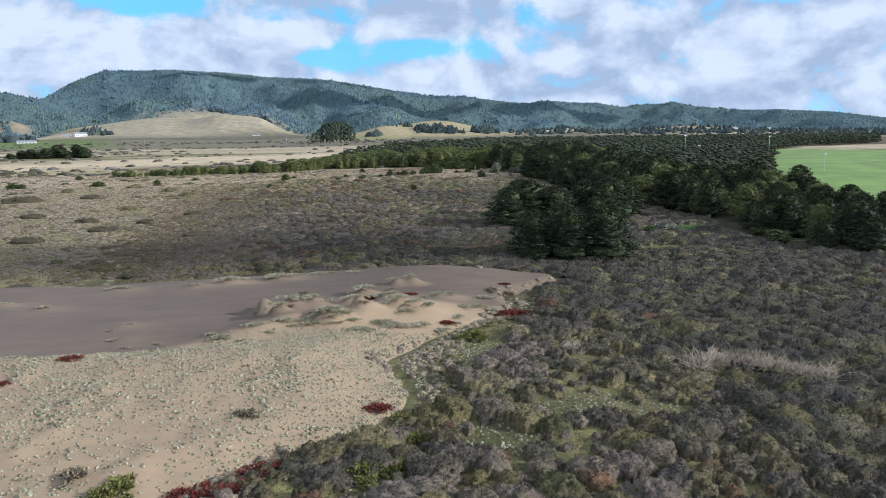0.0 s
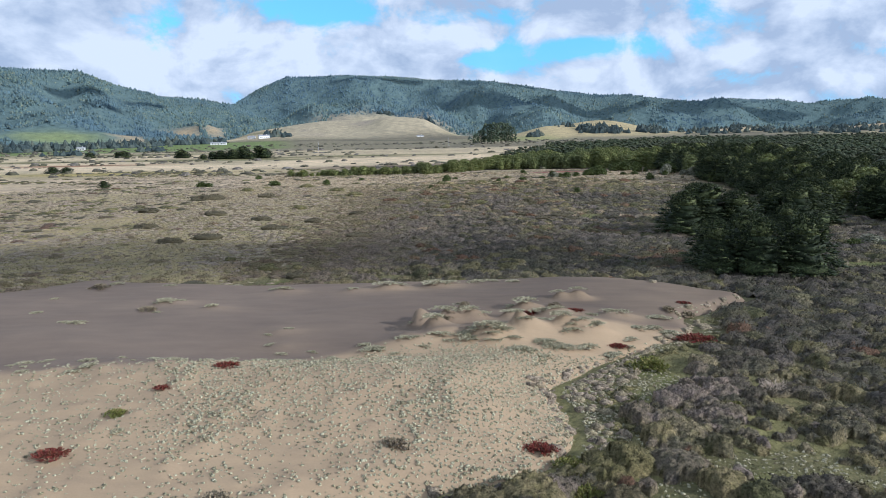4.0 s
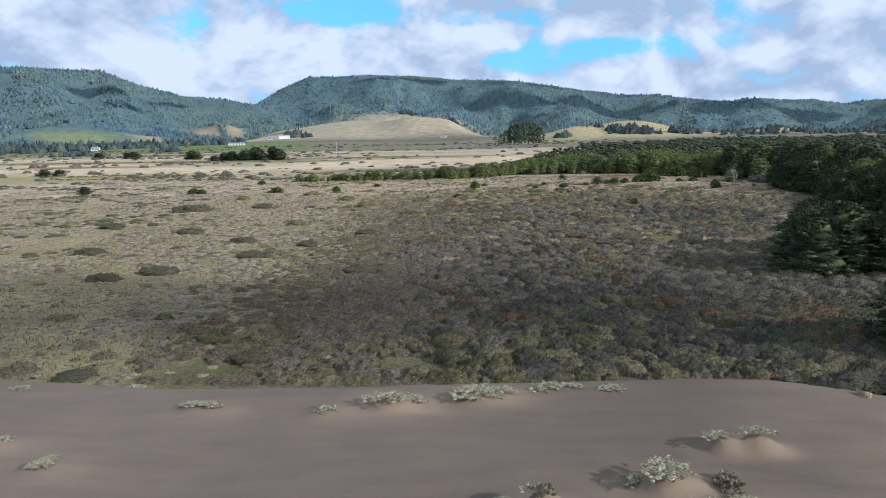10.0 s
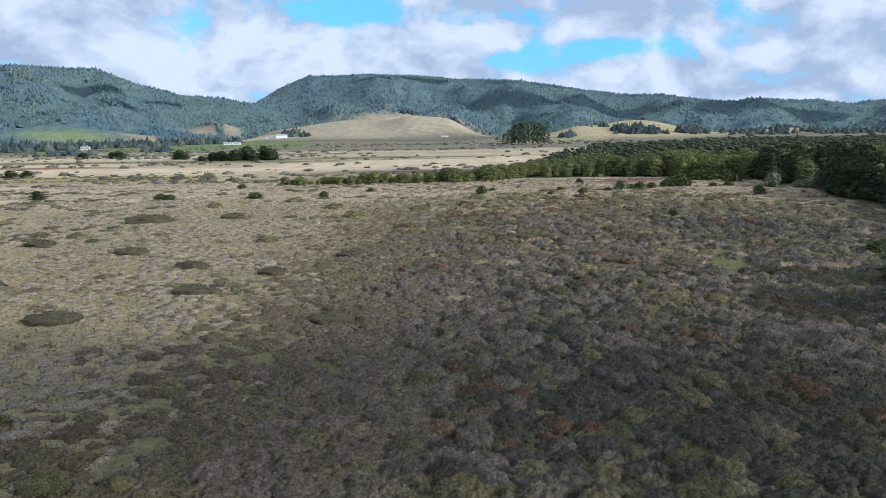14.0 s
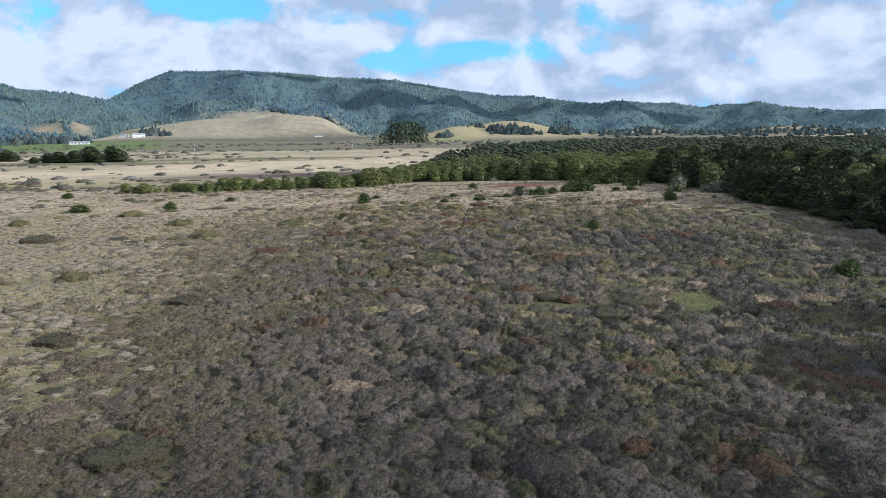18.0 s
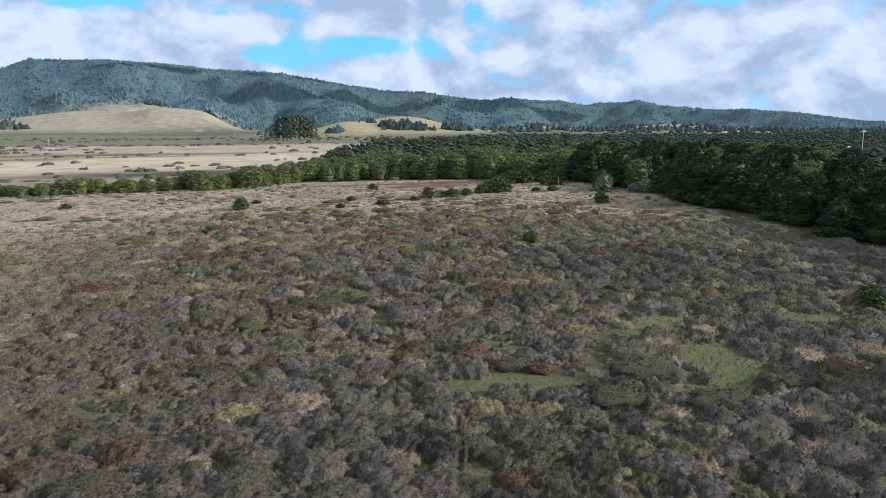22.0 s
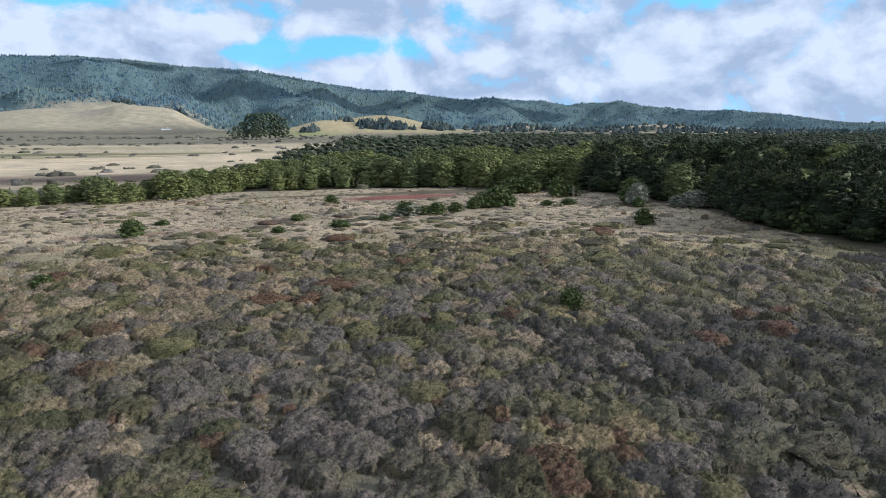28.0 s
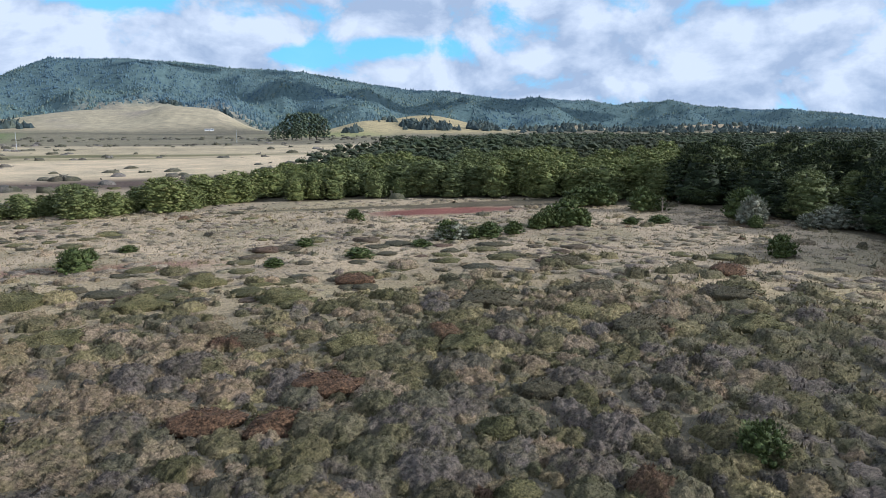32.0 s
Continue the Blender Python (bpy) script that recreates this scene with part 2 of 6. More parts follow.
def sand_material():
    def build(nt, sh):
        cover = nt.nodes.new("ShaderNodeVertexColor")
        cover.layer_name = "cover"
        wide = noise_node(nt, 0.09, 5.0, 0.55)
        fine = noise_node(nt, 9.0, 6.0, 0.7)
        streak = noise_node(nt, 0.5, 5.0, 0.6, (0.35, 1.3, 1.0))
        colour = blend(nt, 1.0, cover.outputs[0], ramp(nt, wide, ((0.32, (0.9, 0.9, 0.91)), (0.55, (1, 1, 1)), (0.72, (1.1, 1.09, 1.07)))), "MULTIPLY")
        colour = blend(nt, 1.0, colour, ramp(nt, streak, ((0.3, (0.9, 0.9, 0.92)), (0.7, (1.07, 1.06, 1.05)))), "MULTIPLY")
        colour = blend(nt, 1.0, colour, ramp(nt, fine, ((0.3, (0.9, 0.9, 0.9)), (0.7, (1.08, 1.08, 1.08)))), "MULTIPLY")
        nt.links.new(colour, sh.inputs["Base Color"])
        sh.inputs["Roughness"].default_value = 0.95
        sh.inputs["Specular IOR Level"].default_value = 0.15
        bump(nt, sh, streak, 0.25, 0.25)

    return material("dune_sand", build)


def scrub_material(name):
    """Twiggy scrub: the colour of each shrub, broken by fine twigs and leaves."""

    def build(nt, sh):
        cover = nt.nodes.new("ShaderNodeVertexColor")
        cover.layer_name = "cover"
        piece = nt.nodes.new("ShaderNodeNewGeometry").outputs["Random Per Island"]
        fine = noise_node(nt, 4.5, 6.0, 0.74)
        heads = noise_node(nt, 1.6, 3.0, 0.6)
        colour = blend(nt, 1.0, cover.outputs[0], ramp(nt, fine, ((0.34, (0.38, 0.38, 0.38)), (0.5, (1, 1, 1)), (0.66, (1.7, 1.65, 1.6)))), "MULTIPLY")
        colour = blend(nt, 1.0, colour, ramp(nt, heads, ((0.36, (0.82, 0.85, 0.78)), (0.5, (1, 1, 1)), (0.66, (1.18, 1.15, 1.18)))), "MULTIPLY")
        colour = blend(nt, 1.0, colour, ramp(nt, piece, ((0.0, (0.78, 0.79, 0.75)), (0.5, (1, 1, 1)), (0.9, (1.15, 1.13, 1.08)), (1.0, (1.35, 1.3, 1.25)))), "MULTIPLY")
        nt.links.new(colour, sh.inputs["Base Color"])
        sh.inputs["Roughness"].default_value = 0.9
        sh.inputs["Specular IOR Level"].default_value = 0.15
        bump(nt, sh, fine, 1.0, 0.3)

    return material(name, build)


GROUND, SAND, SCRUB = ground_material(), sand_material(), scrub_material("coyote_brush")
SHADY_SCRUB = foliage("shady_scrub", ((0.0, (0.0346, 0.03155, 0.02444)), (0.12, (0.07327, 0.06513, 0.05092)), (0.35, (0.1068, 0.09565, 0.07944)), (0.58, (0.09464, 0.09158, 0.055)), (0.8, (0.1363, 0.1221, 0.1059)), (0.93, (0.1628, 0.1445, 0.1263)), (1.0, (0.1933, 0.175, 0.1579))), 8.0, 0.9, patch=(18.0, (0.09773, 0.09158, 0.05907)), relief=0.7, depth=0.75, blotch=0.42)
OLIVE_SCRUB = foliage("olive_scrub", ((0.0, (0.1061, 0.09673, 0.04617)), (0.5, (0.1379, 0.1235, 0.05643)), (1.0, (0.175, 0.1564, 0.06977))), 8.0, 0.85, relief=1.0, depth=0.85, blotch=0.42)
DARK_SCRUB = foliage("dark_scrub", ((0.0, (0.066, 0.06, 0.036)), (0.5, (0.088, 0.078, 0.045)), (0.85, (0.105, 0.08, 0.05)), (1.0, (0.13, 0.08, 0.055))), 5.0, 0.8, relief=1.0, depth=0.7)
RUST_SCRUB = foliage("rust_scrub", ((0.0, (0.085, 0.05, 0.032)), (0.6, (0.12, 0.07, 0.04)), (1.0, (0.11, 0.09, 0.045))), 5.0, 0.8, relief=1.0)
HEATH = foliage("pale_heath", ((0.0, (0.22, 0.172, 0.13)), (0.5, (0.29, 0.232, 0.168)), (0.8, (0.262, 0.222, 0.135)), (1.0, (0.18, 0.145, 0.105))), 5.0, 0.9, patch=(20.0, (0.262, 0.215, 0.14)), relief=0.8, depth=0.7)
SILVER = foliage("silver_leaves", ((0.0, (0.3, 0.276, 0.18)), (0.5, (0.41, 0.378, 0.258)), (0.8, (0.28, 0.254, 0.155)), (1.0, (0.18, 0.15, 0.095))), 9.0, 0.8, depth=0.7)
RED_MAT = foliage("red_succulent", ((0.0, (0.13, 0.025, 0.02)), (0.6, (0.19, 0.042, 0.03)), (1.0, (0.13, 0.075, 0.038))), 12.0, 0.6, depth=0.6)
LIME_MAT = foliage("lime_leaves", ((0.0, (0.12, 0.13, 0.03)), (0.6, (0.18, 0.18, 0.045)), (1.0, (0.2, 0.17, 0.07))), 10.0, 0.7, depth=0.6)
# the lightest stops put sunlit flecks into the colour of some sprays
CYPRESS = foliage("cypress_leaves", ((0.0, (0.016, 0.024, 0.011)), (0.5, (0.027, 0.038, 0.0155)), (0.8, (0.056, 0.072, 0.028)), (1.0, (0.115, 0.128, 0.05))), 3.0, 0.7)
PINE = foliage("pine_needles", ((0.0, (0.108, 0.125, 0.042)), (0.4, (0.143, 0.163, 0.054)), (0.8, (0.18, 0.195, 0.066)), (1.0, (0.225, 0.225, 0.086))), 3.0, 0.7, patch=(30.0, (0.11, 0.128, 0.052)), depth=0.6, blotch=0.9)
GUM = foliage("gum_leaves", ((0.0, (0.05, 0.07, 0.045)), (0.6, (0.075, 0.1, 0.06)), (1.0, (0.11, 0.13, 0.08))), 1.0, 0.8, depth=0.6)
GREEN_BUSH = foliage("green_leaves", ((0.0, (0.05, 0.068, 0.02)), (0.6, (0.078, 0.1, 0.03)), (1.0, (0.118, 0.136, 0.048))), 6.0, 0.65)
CANOPY = foliage("wood_canopy", ((0.0, (0.026, 0.036, 0.018)), (0.5, (0.042, 0.055, 0.026)), (0.85, (0.062, 0.074, 0.034)), (1.0, (0.085, 0.088, 0.046))), 3.0, 0.8, patch=(60.0, (0.05, 0.055, 0.032)))
PALE_BUSH = foliage("pale_leaves", ((0.0, (0.15, 0.16, 0.11)), (0.6, (0.22, 0.22, 0.16)), (1.0, (0.28, 0.27, 0.2))), 6.0, 0.7)
# far haze put into the needles' colour, paler and bluer than leaf green
HAZY_WOOD = foliage("far_conifers", ((0.0, (0.07, 0.112, 0.128)), (0.4, (0.096, 0.145, 0.146)), (0.8, (0.13, 0.172, 0.142)), (1.0, (0.175, 0.196, 0.14))), 0.02, 0.95, patch=(420.0, (0.084, 0.134, 0.165)), relief=0.0, depth=0.25)
# a little of the same haze put into the groves' colour
FAR_GROVE = foliage("far_grove", ((0.0, (0.036, 0.052, 0.056)), (0.6, (0.058, 0.076, 0.072)), (1.0, (0.1, 0.112, 0.086))), 0.3, 0.9, relief=0.0, depth=0.4)
BARK = plain("bark", (0.13, 0.105, 0.085), 0.9, 6.0, 0.4, relief=0.6)
DEADWOOD = plain("bleached_wood", (0.4, 0.32, 0.245), 0.85, 6.0, 0.3, relief=0.4)
WHITE_WALL = plain("white_wall", (0.78, 0.77, 0.74), 0.7, 0.8, 0.06)
ROOF_GREY = plain("grey_roof", (0.3, 0.3, 0.31), 0.7, 1.0, 0.15)
DARK_GLASS = plain("dark_glass", (0.05, 0.06, 0.07), 0.15, 1.0, 0.1, relief=0.0)
STEEL = plain("galvanised_steel", (0.55, 0.56, 0.57), 0.45, 2.0, 0.1, 0.6)

# ---- the land ----
MID = (0.0, 100.0)  # the hills are laid out by bearing round this place
RIDGE_AZ = (-75, -60, -45, -32, -26.8, -24, -21.3, -18.1, -15.7, -13.4, -11.4, -7.3, -3.1, 0.5, 4.7, 8.7, 10.5, 13.8, 16.5, 20.3, 22.2, 23.9, 26.5, 29.7, 33.3, 36.8, 40.7, 44.8, 49.9, 56.5, 75)
RIDGE_EL = (3.5, 4.8, 5.5, 5.78, 5.74, 4.62, 3.95, 3.66, 3.2, 4.48, 5.32, 5.4, 5.33, 5.0, 4.85, 4.32, 3.98, 3.5, 3.42, 2.86, 2.62, 2.86, 2.58, 2.15, 2.36, 1.8, 1.77, 1.5, 0.65, 0.55, 1.0)
PLAIN_Y = (-400, -50, 20, 60, 100, 150, 200, 250, 300, 350, 600, 1000, 1500, 5000)
PLAIN_Z = (-6, -1.5, -0.9, -1.1, -1.5, -1.9, -1.3, 0.1, 1.4, 2.4, 5.5, 12, 24, 40)


def plain_z(x, y):
    z = np.interp(y, PLAIN_Y, PLAIN_Z)
    z = z - 0.011 * np.clip(x, -90, 60) * (1 - step(y, 150, 240)) + 0.008 * np.clip(x, 0, 130) * step(y, 200, 280)
    z = z + 0.35 * fbm(x, y, 22, 4, 3) * step(y, -60, 20)
    z = z + 3.0 * np.exp(-(((x - 150) / 90) ** 2 + ((y - 470) / 90) ** 2))
    return z


def polar(x, y):
    dx, dy = x - MID[0], y - MID[1]
    return np.hypot(dx, dy), np.degrees(np.arctan2(dx, dy))


def ridge_r(az):
    return np.interp(az, (-75, -30, -16, -14, 5, 20, 26, 45, 75), (2300, 2250, 2450, 2900, 2900, 2850, 3300, 3700, 3700))


def foot_r(az):
    return np.interp(az, (-75, -30, -18, -12, 0, 10, 22, 40, 75), (1250, 1300, 1500, 1900, 1800, 1550, 1750, 2000, 2000))


def hills_z(x, y):
    r, az = polar(x, y)
    top, foot = ridge_r(az), foot_r(az)
    crest = 20 + top * np.tan(np.radians(np.interp(az, RIDGE_AZ, RIDGE_EL))) - 38
    t = np.clip((r - foot) / (top - foot), 0, 1)
    rise = t ** 1.15
    spur = fbm(az * 40 + r * 0.08, r * 0.55, 190, 4, 11) * (4 * t * (1 - t)) ** 0.8
    z = crest * rise + spur * (0.42 + 0.45 * step(az, 13, 20)) * crest
    over = np.clip((r - top) / 900, 0, 1)
    z = z * (1 - 0.65 * step(over, 0, 1))
    z = np.where(np.abs(az) > 74, z * np.clip((100 - np.abs(az)) / 26, 0, 1), z)
    # the bare grass knoll before the mountain, and low grass swells beside it
    knoll = np.interp(az, (-19, -16.5, -14.5, -10.8, -8.8, -5.5, -3.8, -2.5, 0, 1.2, 3.5, 5), (0, 0.5, 1.1, 1.65, 1.9, 1.97, 1.7, 1.35, 1.1, 0.8, 0.35, 0))
    z = z + np.maximum(1760 * np.tan(np.radians(knoll)) - 12, 0) * np.exp(-(((r - 1780) / 290) ** 2) ** 1.2) * (1 + 0.05 * fbm(x, y, 120, 3, 13))
    z = z + 31 * np.exp(-(((az + 1.6) / 3.1) ** 2) ** 1.6 - ((r - 1560) / 130) ** 2)
    z = z + 30 * np.exp(-(((az - 15.0) / 4.0) ** 2 + ((r - 1480) / 130) ** 2)) + 15 * np.exp(-(((az - 10.5) / 2.2) ** 2 + ((r - 1350) / 120) ** 2))
    z = z + 12 * np.exp(-(((az - 26) / 2.5) ** 2 + ((r - 1650) / 130) ** 2)) + 14 * np.exp(-(((az - 36) / 3.5) ** 2 + ((r - 1750) / 140) ** 2))
    return np.where(y > 0, np.maximum(z, 0), 0)


def land_z(x, y):
    return plain_z(x, y) + hills_z(x, y)


DUNE_FAR = ((-200, -90, -60, -54, -48, -41, -30, -13, 15, 25, 34, 40, 44, 60), (62, 72, 79, 84, 88, 87, 86, 85, 86, 85.5, 83, 79, 74, 60))
DUNE_SIDE = ((-40, 5, 14, 19, 22, 24, 26, 28.5, 32, 36, 41, 44, 47.5, 53.5, 58, 62, 65, 69, 72, 74, 78, 95), (-12, -9, -6.5, -3.5, -0.5, 3.0, 8.5, 11.5, 12.8, 12.5, 12.2, 14.5, 18, 26, 30, 31, 32.5, 37, 42, 44, 44, 40))


def dune_in(x, y):
    """How far inside the dune's outline a place lies, in metres."""
    wob = 1.1 * fbm(x, y, 7, 3, 21)
    return np.minimum(np.interp(x, *DUNE_FAR) - y + 0.6 * wob, np.interp(y, *DUNE_SIDE) - x + 1.6 * wob)


# sand hummocks under the plants: place, width, height
HUMMOCKS = ((-0.6, 57.6, 1.5, 1.25), (2.2, 58.6, 1.5, 0.9), (4.9, 59.4, 1.5, 0.8), (0.6, 55.0, 1.6, 0.9), (4.1, 62.4, 1.2, 0.7), (11.4, 64.8, 2.0, 0.5), (16.8, 69.8, 1.4, 0.5), (19, 69.7, 1.3, 0.55),
            (9.3, 60.4, 1.6, 0.5), (14.2, 61.4, 2.6, 0.5), (14.2, 55.0, 1.5, 0.55), (9.4, 54.6, 1.0, 0.8), (16.6, 54.2, 2.4, 0.55), (6.5, 51.5, 2.4, 0.6), (10.2, 53.6, 2.0, 0.6), (-15.2, 55.8, 1.6, 0.4),
            (-26, 67.4, 1.7, 0.35), (-32.6, 70.6, 2.6, 0.5), (-19.3, 77.4, 2.6, 0.5), (-10, 76.6, 2.4, 0.5), (-5.3, 77.8, 2.2, 0.5), (1.0, 79.5, 2.2, 0.4), (-14.5, 51.5, 1.5, 0.35), (21, 60.9, 2.2, 0.4))


def dune_z(x, y):
    inside = dune_in(x, y)
    edge = step(inside, -0.3, 3.0)
    top = 0.95 + 0.45 * fbm(x, y, 26, 3, 31) + 0.10 * fbm(x, y, 6, 2, 33)
    top = top - 0.4 * step(x, 18, 40)
    side = np.interp(y, *DUNE_SIDE) - x
    low = 1 - 0.8 * (1 - step(side, 0, 11)) * (1 - step(y, 52, 66))
    fore = 1.5 * np.exp(-(((y - 38.5 - 0.012 * (x + 4) ** 2 * (x < -4)) / 7.0) ** 2)) * step(x, -60, -16) * (1 - 0.5 * step(x, 4, 12))
    swale = -0.75 * np.exp(-((y - 48) / 4.0) ** 2) * (1 - step(x, -8, 14))
    front = -1.5 * step(-y, -33, -12)
    z = (top + fore + swale + front + 0.6) * low - 0.6
    # ridge of blown sand along the plants
    z = z + 0.9 * (1 + 0.6 * fbm(x, y, 3, 2, 39)) * np.exp(-((y - 52.5 - 0.28 * (x - 2)) / 2.6) ** 2) * step(x, -8, 0) * (1 - step(x, 16, 24))
    for hx, hy, w, h in HUMMOCKS:
        lee = np.where(x > hx, 1.7, 0.75)
        z = z + (1.6 if hx > -6 else 0.7) * h * np.exp(-((((x - hx) / (w * lee * 0.72)) ** 2 + ((y - hy) / (w * 0.6)) ** 2)) ** 1.2) * (1 + 0.35 * fbm(x, y, 1.3, 2, 38))
    lump = np.maximum(fbm(x, y, 1.6, 2, 37), 0) * 0.35 * (1 - step(y, 44, 50))
    return plain_z(x, y) + 0.2 + (z + lump + 0.9) * edge - 0.9


def in_wood(x, y):
    """The woods: 1 under trees."""
    west = np.interp(y, (40, 74, 90, 110, 135, 160, 205, 236, 270, 305, 330, 345), (112, 107, 99, 100, 112, 113, 108, 111, 113, 120, 116, 30))
    east = np.interp(y, (40, 140, 190, 240, 330, 480, 560, 640), (146, 150, 176, 214, 290, 415, 520, 1000))
    right = (x > west) & (x < east) & (y > 40) & (y < 345)
    front = np.interp(x, (18, 26, 63, 90, 112, 160), (372, 360, 359, 349, 333, 325))
    west2 = np.interp(y, (350, 420, 560, 760), (24, 48, 105, 240))
    pine = (y > front) & (x > west2) & (y < 760 + 0.1 * x) & (y >= 325) & (x < east)
    return (right | pine).astype(float)


CLEARINGS = ((25, 178.5, 5.0, 2.5), (21.5, 177.5, 3.2, 2.0), (31, 176, 5.0, 1.7), (46, 176, 3.4, 6.0), (43, 171, 5.5, 2.8), (49, 189, 5.0, 2.0), (43, 186.9, 2.5, 1.5), (19.5, 197.5, 2.0, 3.5), (66, 185, 5, 2),
             (36.5, 170.5, 2.0, 1.6), (78, 183, 4, 3), (22.5, 26.3, 4.5, 2.2), (27, 24.5, 4, 1.6), (17.5, 43.5, 4.5, 5.5), (13.5, 33, 2.0, 6.0), (15.5, 22.0, 3.2, 2.4), (5.5, 16.4, 2.6, 1.5), (76, 98, 7, 4), (95, 123, 11, 6), (-24, 90, 5, 3), (-4, 92, 4, 2.5))


def clearing(x, y):
    c = 0 * x
    for cx, cy, a, b in CLEARINGS:
        c = np.maximum(c, np.exp(-(((x - cx) / a) ** 2 + ((y - cy) / b) ** 2) ** 1.5))
    return np.clip(c + 0.25 * fbm(x, y, 2.5, 2, 44) * (c > 0.1), 0, 1)


RED_GROUND = ((66, 333.5, 15, 5.0), (17, 295.5, 9, 3.5), (4, 297, 5, 2.5))


def on_red(x, y):
    """Patches of low red growth, bare of shrubs."""
    red = np.zeros(np.shape(x), bool)
    for cx, cy, a, b in RED_GROUND[:1]:
        red |= ((x - cx) / a) ** 2 + ((y - cy) / b) ** 2 < 1.0
    return red


def openness(x, y):
    """1 where low heath and dry grass stand in for tall scrub."""
    left = 1 - step(x + 9 * fbm(x, y, 40, 3, 51), -42, -6)
    left = left * step(y, 70, 100)
    far = step(y + 14 * fbm(x, y, 45, 3, 53) + 0.2 * np.clip(x - 20, 0, 80) + 0.9 * np.clip(x - 76, 0, 40), 256, 292)
    return np.clip(np.maximum(left, far), 0, 1)


def cover(x, y):
    """Base colour of the ground."""
    n = len(x)
    c = np.empty((n, 3))
    c[:] = (0.125, 0.115, 0.06)

    def lay(weight, colour):
        w = np.clip(weight, 0, 1)[:, None]
        c[:] = c * (1 - w) + np.array(colour) * w

    r, az = polar(x, y)
    open_ = openness(x, y)
    lay(step(y, 175, 215) * 0.9, (0.15, 0.128, 0.095))
    lay(open_ * 0.95, (0.295, 0.236, 0.128))
    lay(step(fbm(x, y, 9, 3, 61), 0.0, 0.5) * 0.6 * open_, (0.24, 0.215, 0.11))
    lay(step(y + 10 * fbm(x, y, 30, 3, 62), 185, 225) * open_ * 0.85, (0.31, 0.255, 0.145))
    lay(step(y, 190, 225) * open_ * step(fbm(x * 0.4, y, 14, 3, 65), 0.12, 0.4) * 0.7, (0.27, 0.2, 0.11))
    dry = step(y + 18 * fbm(x, y, 40, 3, 63), 254, 288)
    lay(dry, (0.41, 0.32, 0.225))
    lay(dry * step(fbm(x, y, 12, 3, 64), 0.05, 0.4) * 0.6, (0.25, 0.215, 0.13))
    # the wide plain towards the hills
    far = step(y, 345, 400)
    lay(far, (0.37, 0.305, 0.2))
    band = fbm(x * 0.18, y, 60, 4, 66)
    lay(far * step(band, 0.0, 0.25), (0.5, 0.405, 0.27))
    lay(far * step(-band, 0.12, 0.3), (0.17, 0.155, 0.08))
    pale = np.exp(-((y - 560 - 0.25 * x) / 130) ** 2)
    lay(pale * 0.9 * step(fbm(x * 0.25, y, 40, 3, 67), -0.35, 0.0), (0.58, 0.455, 0.31))
    lay(np.exp(-(((x + 10) / 75) ** 2 + ((y - 425) / 24) ** 2)) * 1.1, (0.105, 0.075, 0.062))
    lay(np.exp(-(((x + 260) / 60) ** 2 + ((y - 520) / 14) ** 2)) * 1.1, (0.21, 0.105, 0.06))
    lay(np.exp(-(((x + 190) / 90) ** 2 + ((y - 400) / 22) ** 2)), (0.27, 0.22, 0.08))
    lay(step(y, 760, 900) * step(1500 - r, 0, 200), (0.2, 0.175, 0.12))
    lay(step(y, 760, 900) * step(fbm(x * 0.3, y, 90, 3, 69), 0.05, 0.3), (0.13, 0.115, 0.085))
    lay(step(r, 820, 900) * step(-az, 11, 14) * step(-r, -1350, -1250), (0.15, 0.19, 0.07))
    # hills: woods, their haze put into the colour, and grass
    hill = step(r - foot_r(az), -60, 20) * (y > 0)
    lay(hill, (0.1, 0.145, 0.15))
    knoll = np.exp(-(((az + 5.0) / 8.2) ** 2 + ((r - 1640) / 300) ** 2) ** 2)
    lay(knoll * 1.4, (0.375, 0.318, 0.222))
    lay(knoll * step(fbm(x, y, 130, 3, 71), 0.1, 0.35), (0.34, 0.285, 0.22))
    swell = np.exp(-(((az - 15.5) / 6.0) ** 2 + ((r - 1400) / 190) ** 2) ** 2) + np.exp(-(((az - 10) / 3.0) ** 2 + ((r - 1250) / 180) ** 2) ** 2)
    lay(swell * 1.3, (0.38, 0.31, 0.18))
    lay(np.exp(-(((az - 8) / 4.0) ** 2 + ((r - 1120) / 110) ** 2) ** 2), (0.27, 0.265, 0.12))
    for a, q, wa, wr in ((26, 1600, 1.6, 60), (30, 1650, 0.8, 30), (36, 1700, 2.5, 60), (40.5, 1800, 1.2, 50), (-24.2, 1420, 1.0, 120), (-17.6, 1750, 0.7, 120), (-20, 1720, 1.3, 90)):
        lay(np.exp(-(((az - a) / wa) ** 2 + ((r - q) / wr) ** 2) ** 2), (0.36, 0.28, 0.18))
    lay(np.exp(-(((az + 29.5) / 3.4) ** 2 + ((r - 1400) / 60) ** 2) ** 2), (0.19, 0.225, 0.11))
    # near places
    lay(step(62 - y, 0, 8) * step(54 - x, 0, 10), (0.13, 0.113, 0.06))
    lay(step(54 - y, 0, 8) * step(34 - x, 0, 8) * (0.6 + 0.4 * step(fbm(x, y, 4, 3, 75), -0.1, 0.3)), (0.225, 0.205, 0.09))
    lay(clearing(x, y) * (y < 100), (0.125, 0.113, 0.06))
    lay(clearing(x, y) * (y < 260) * (y >= 100), (0.145, 0.138, 0.062))
    lay(clearing(x, y) * (y < 260) * step(fbm(x, y, 3.5, 3, 74), 0.0, 0.4), (0.115, 0.125, 0.045))
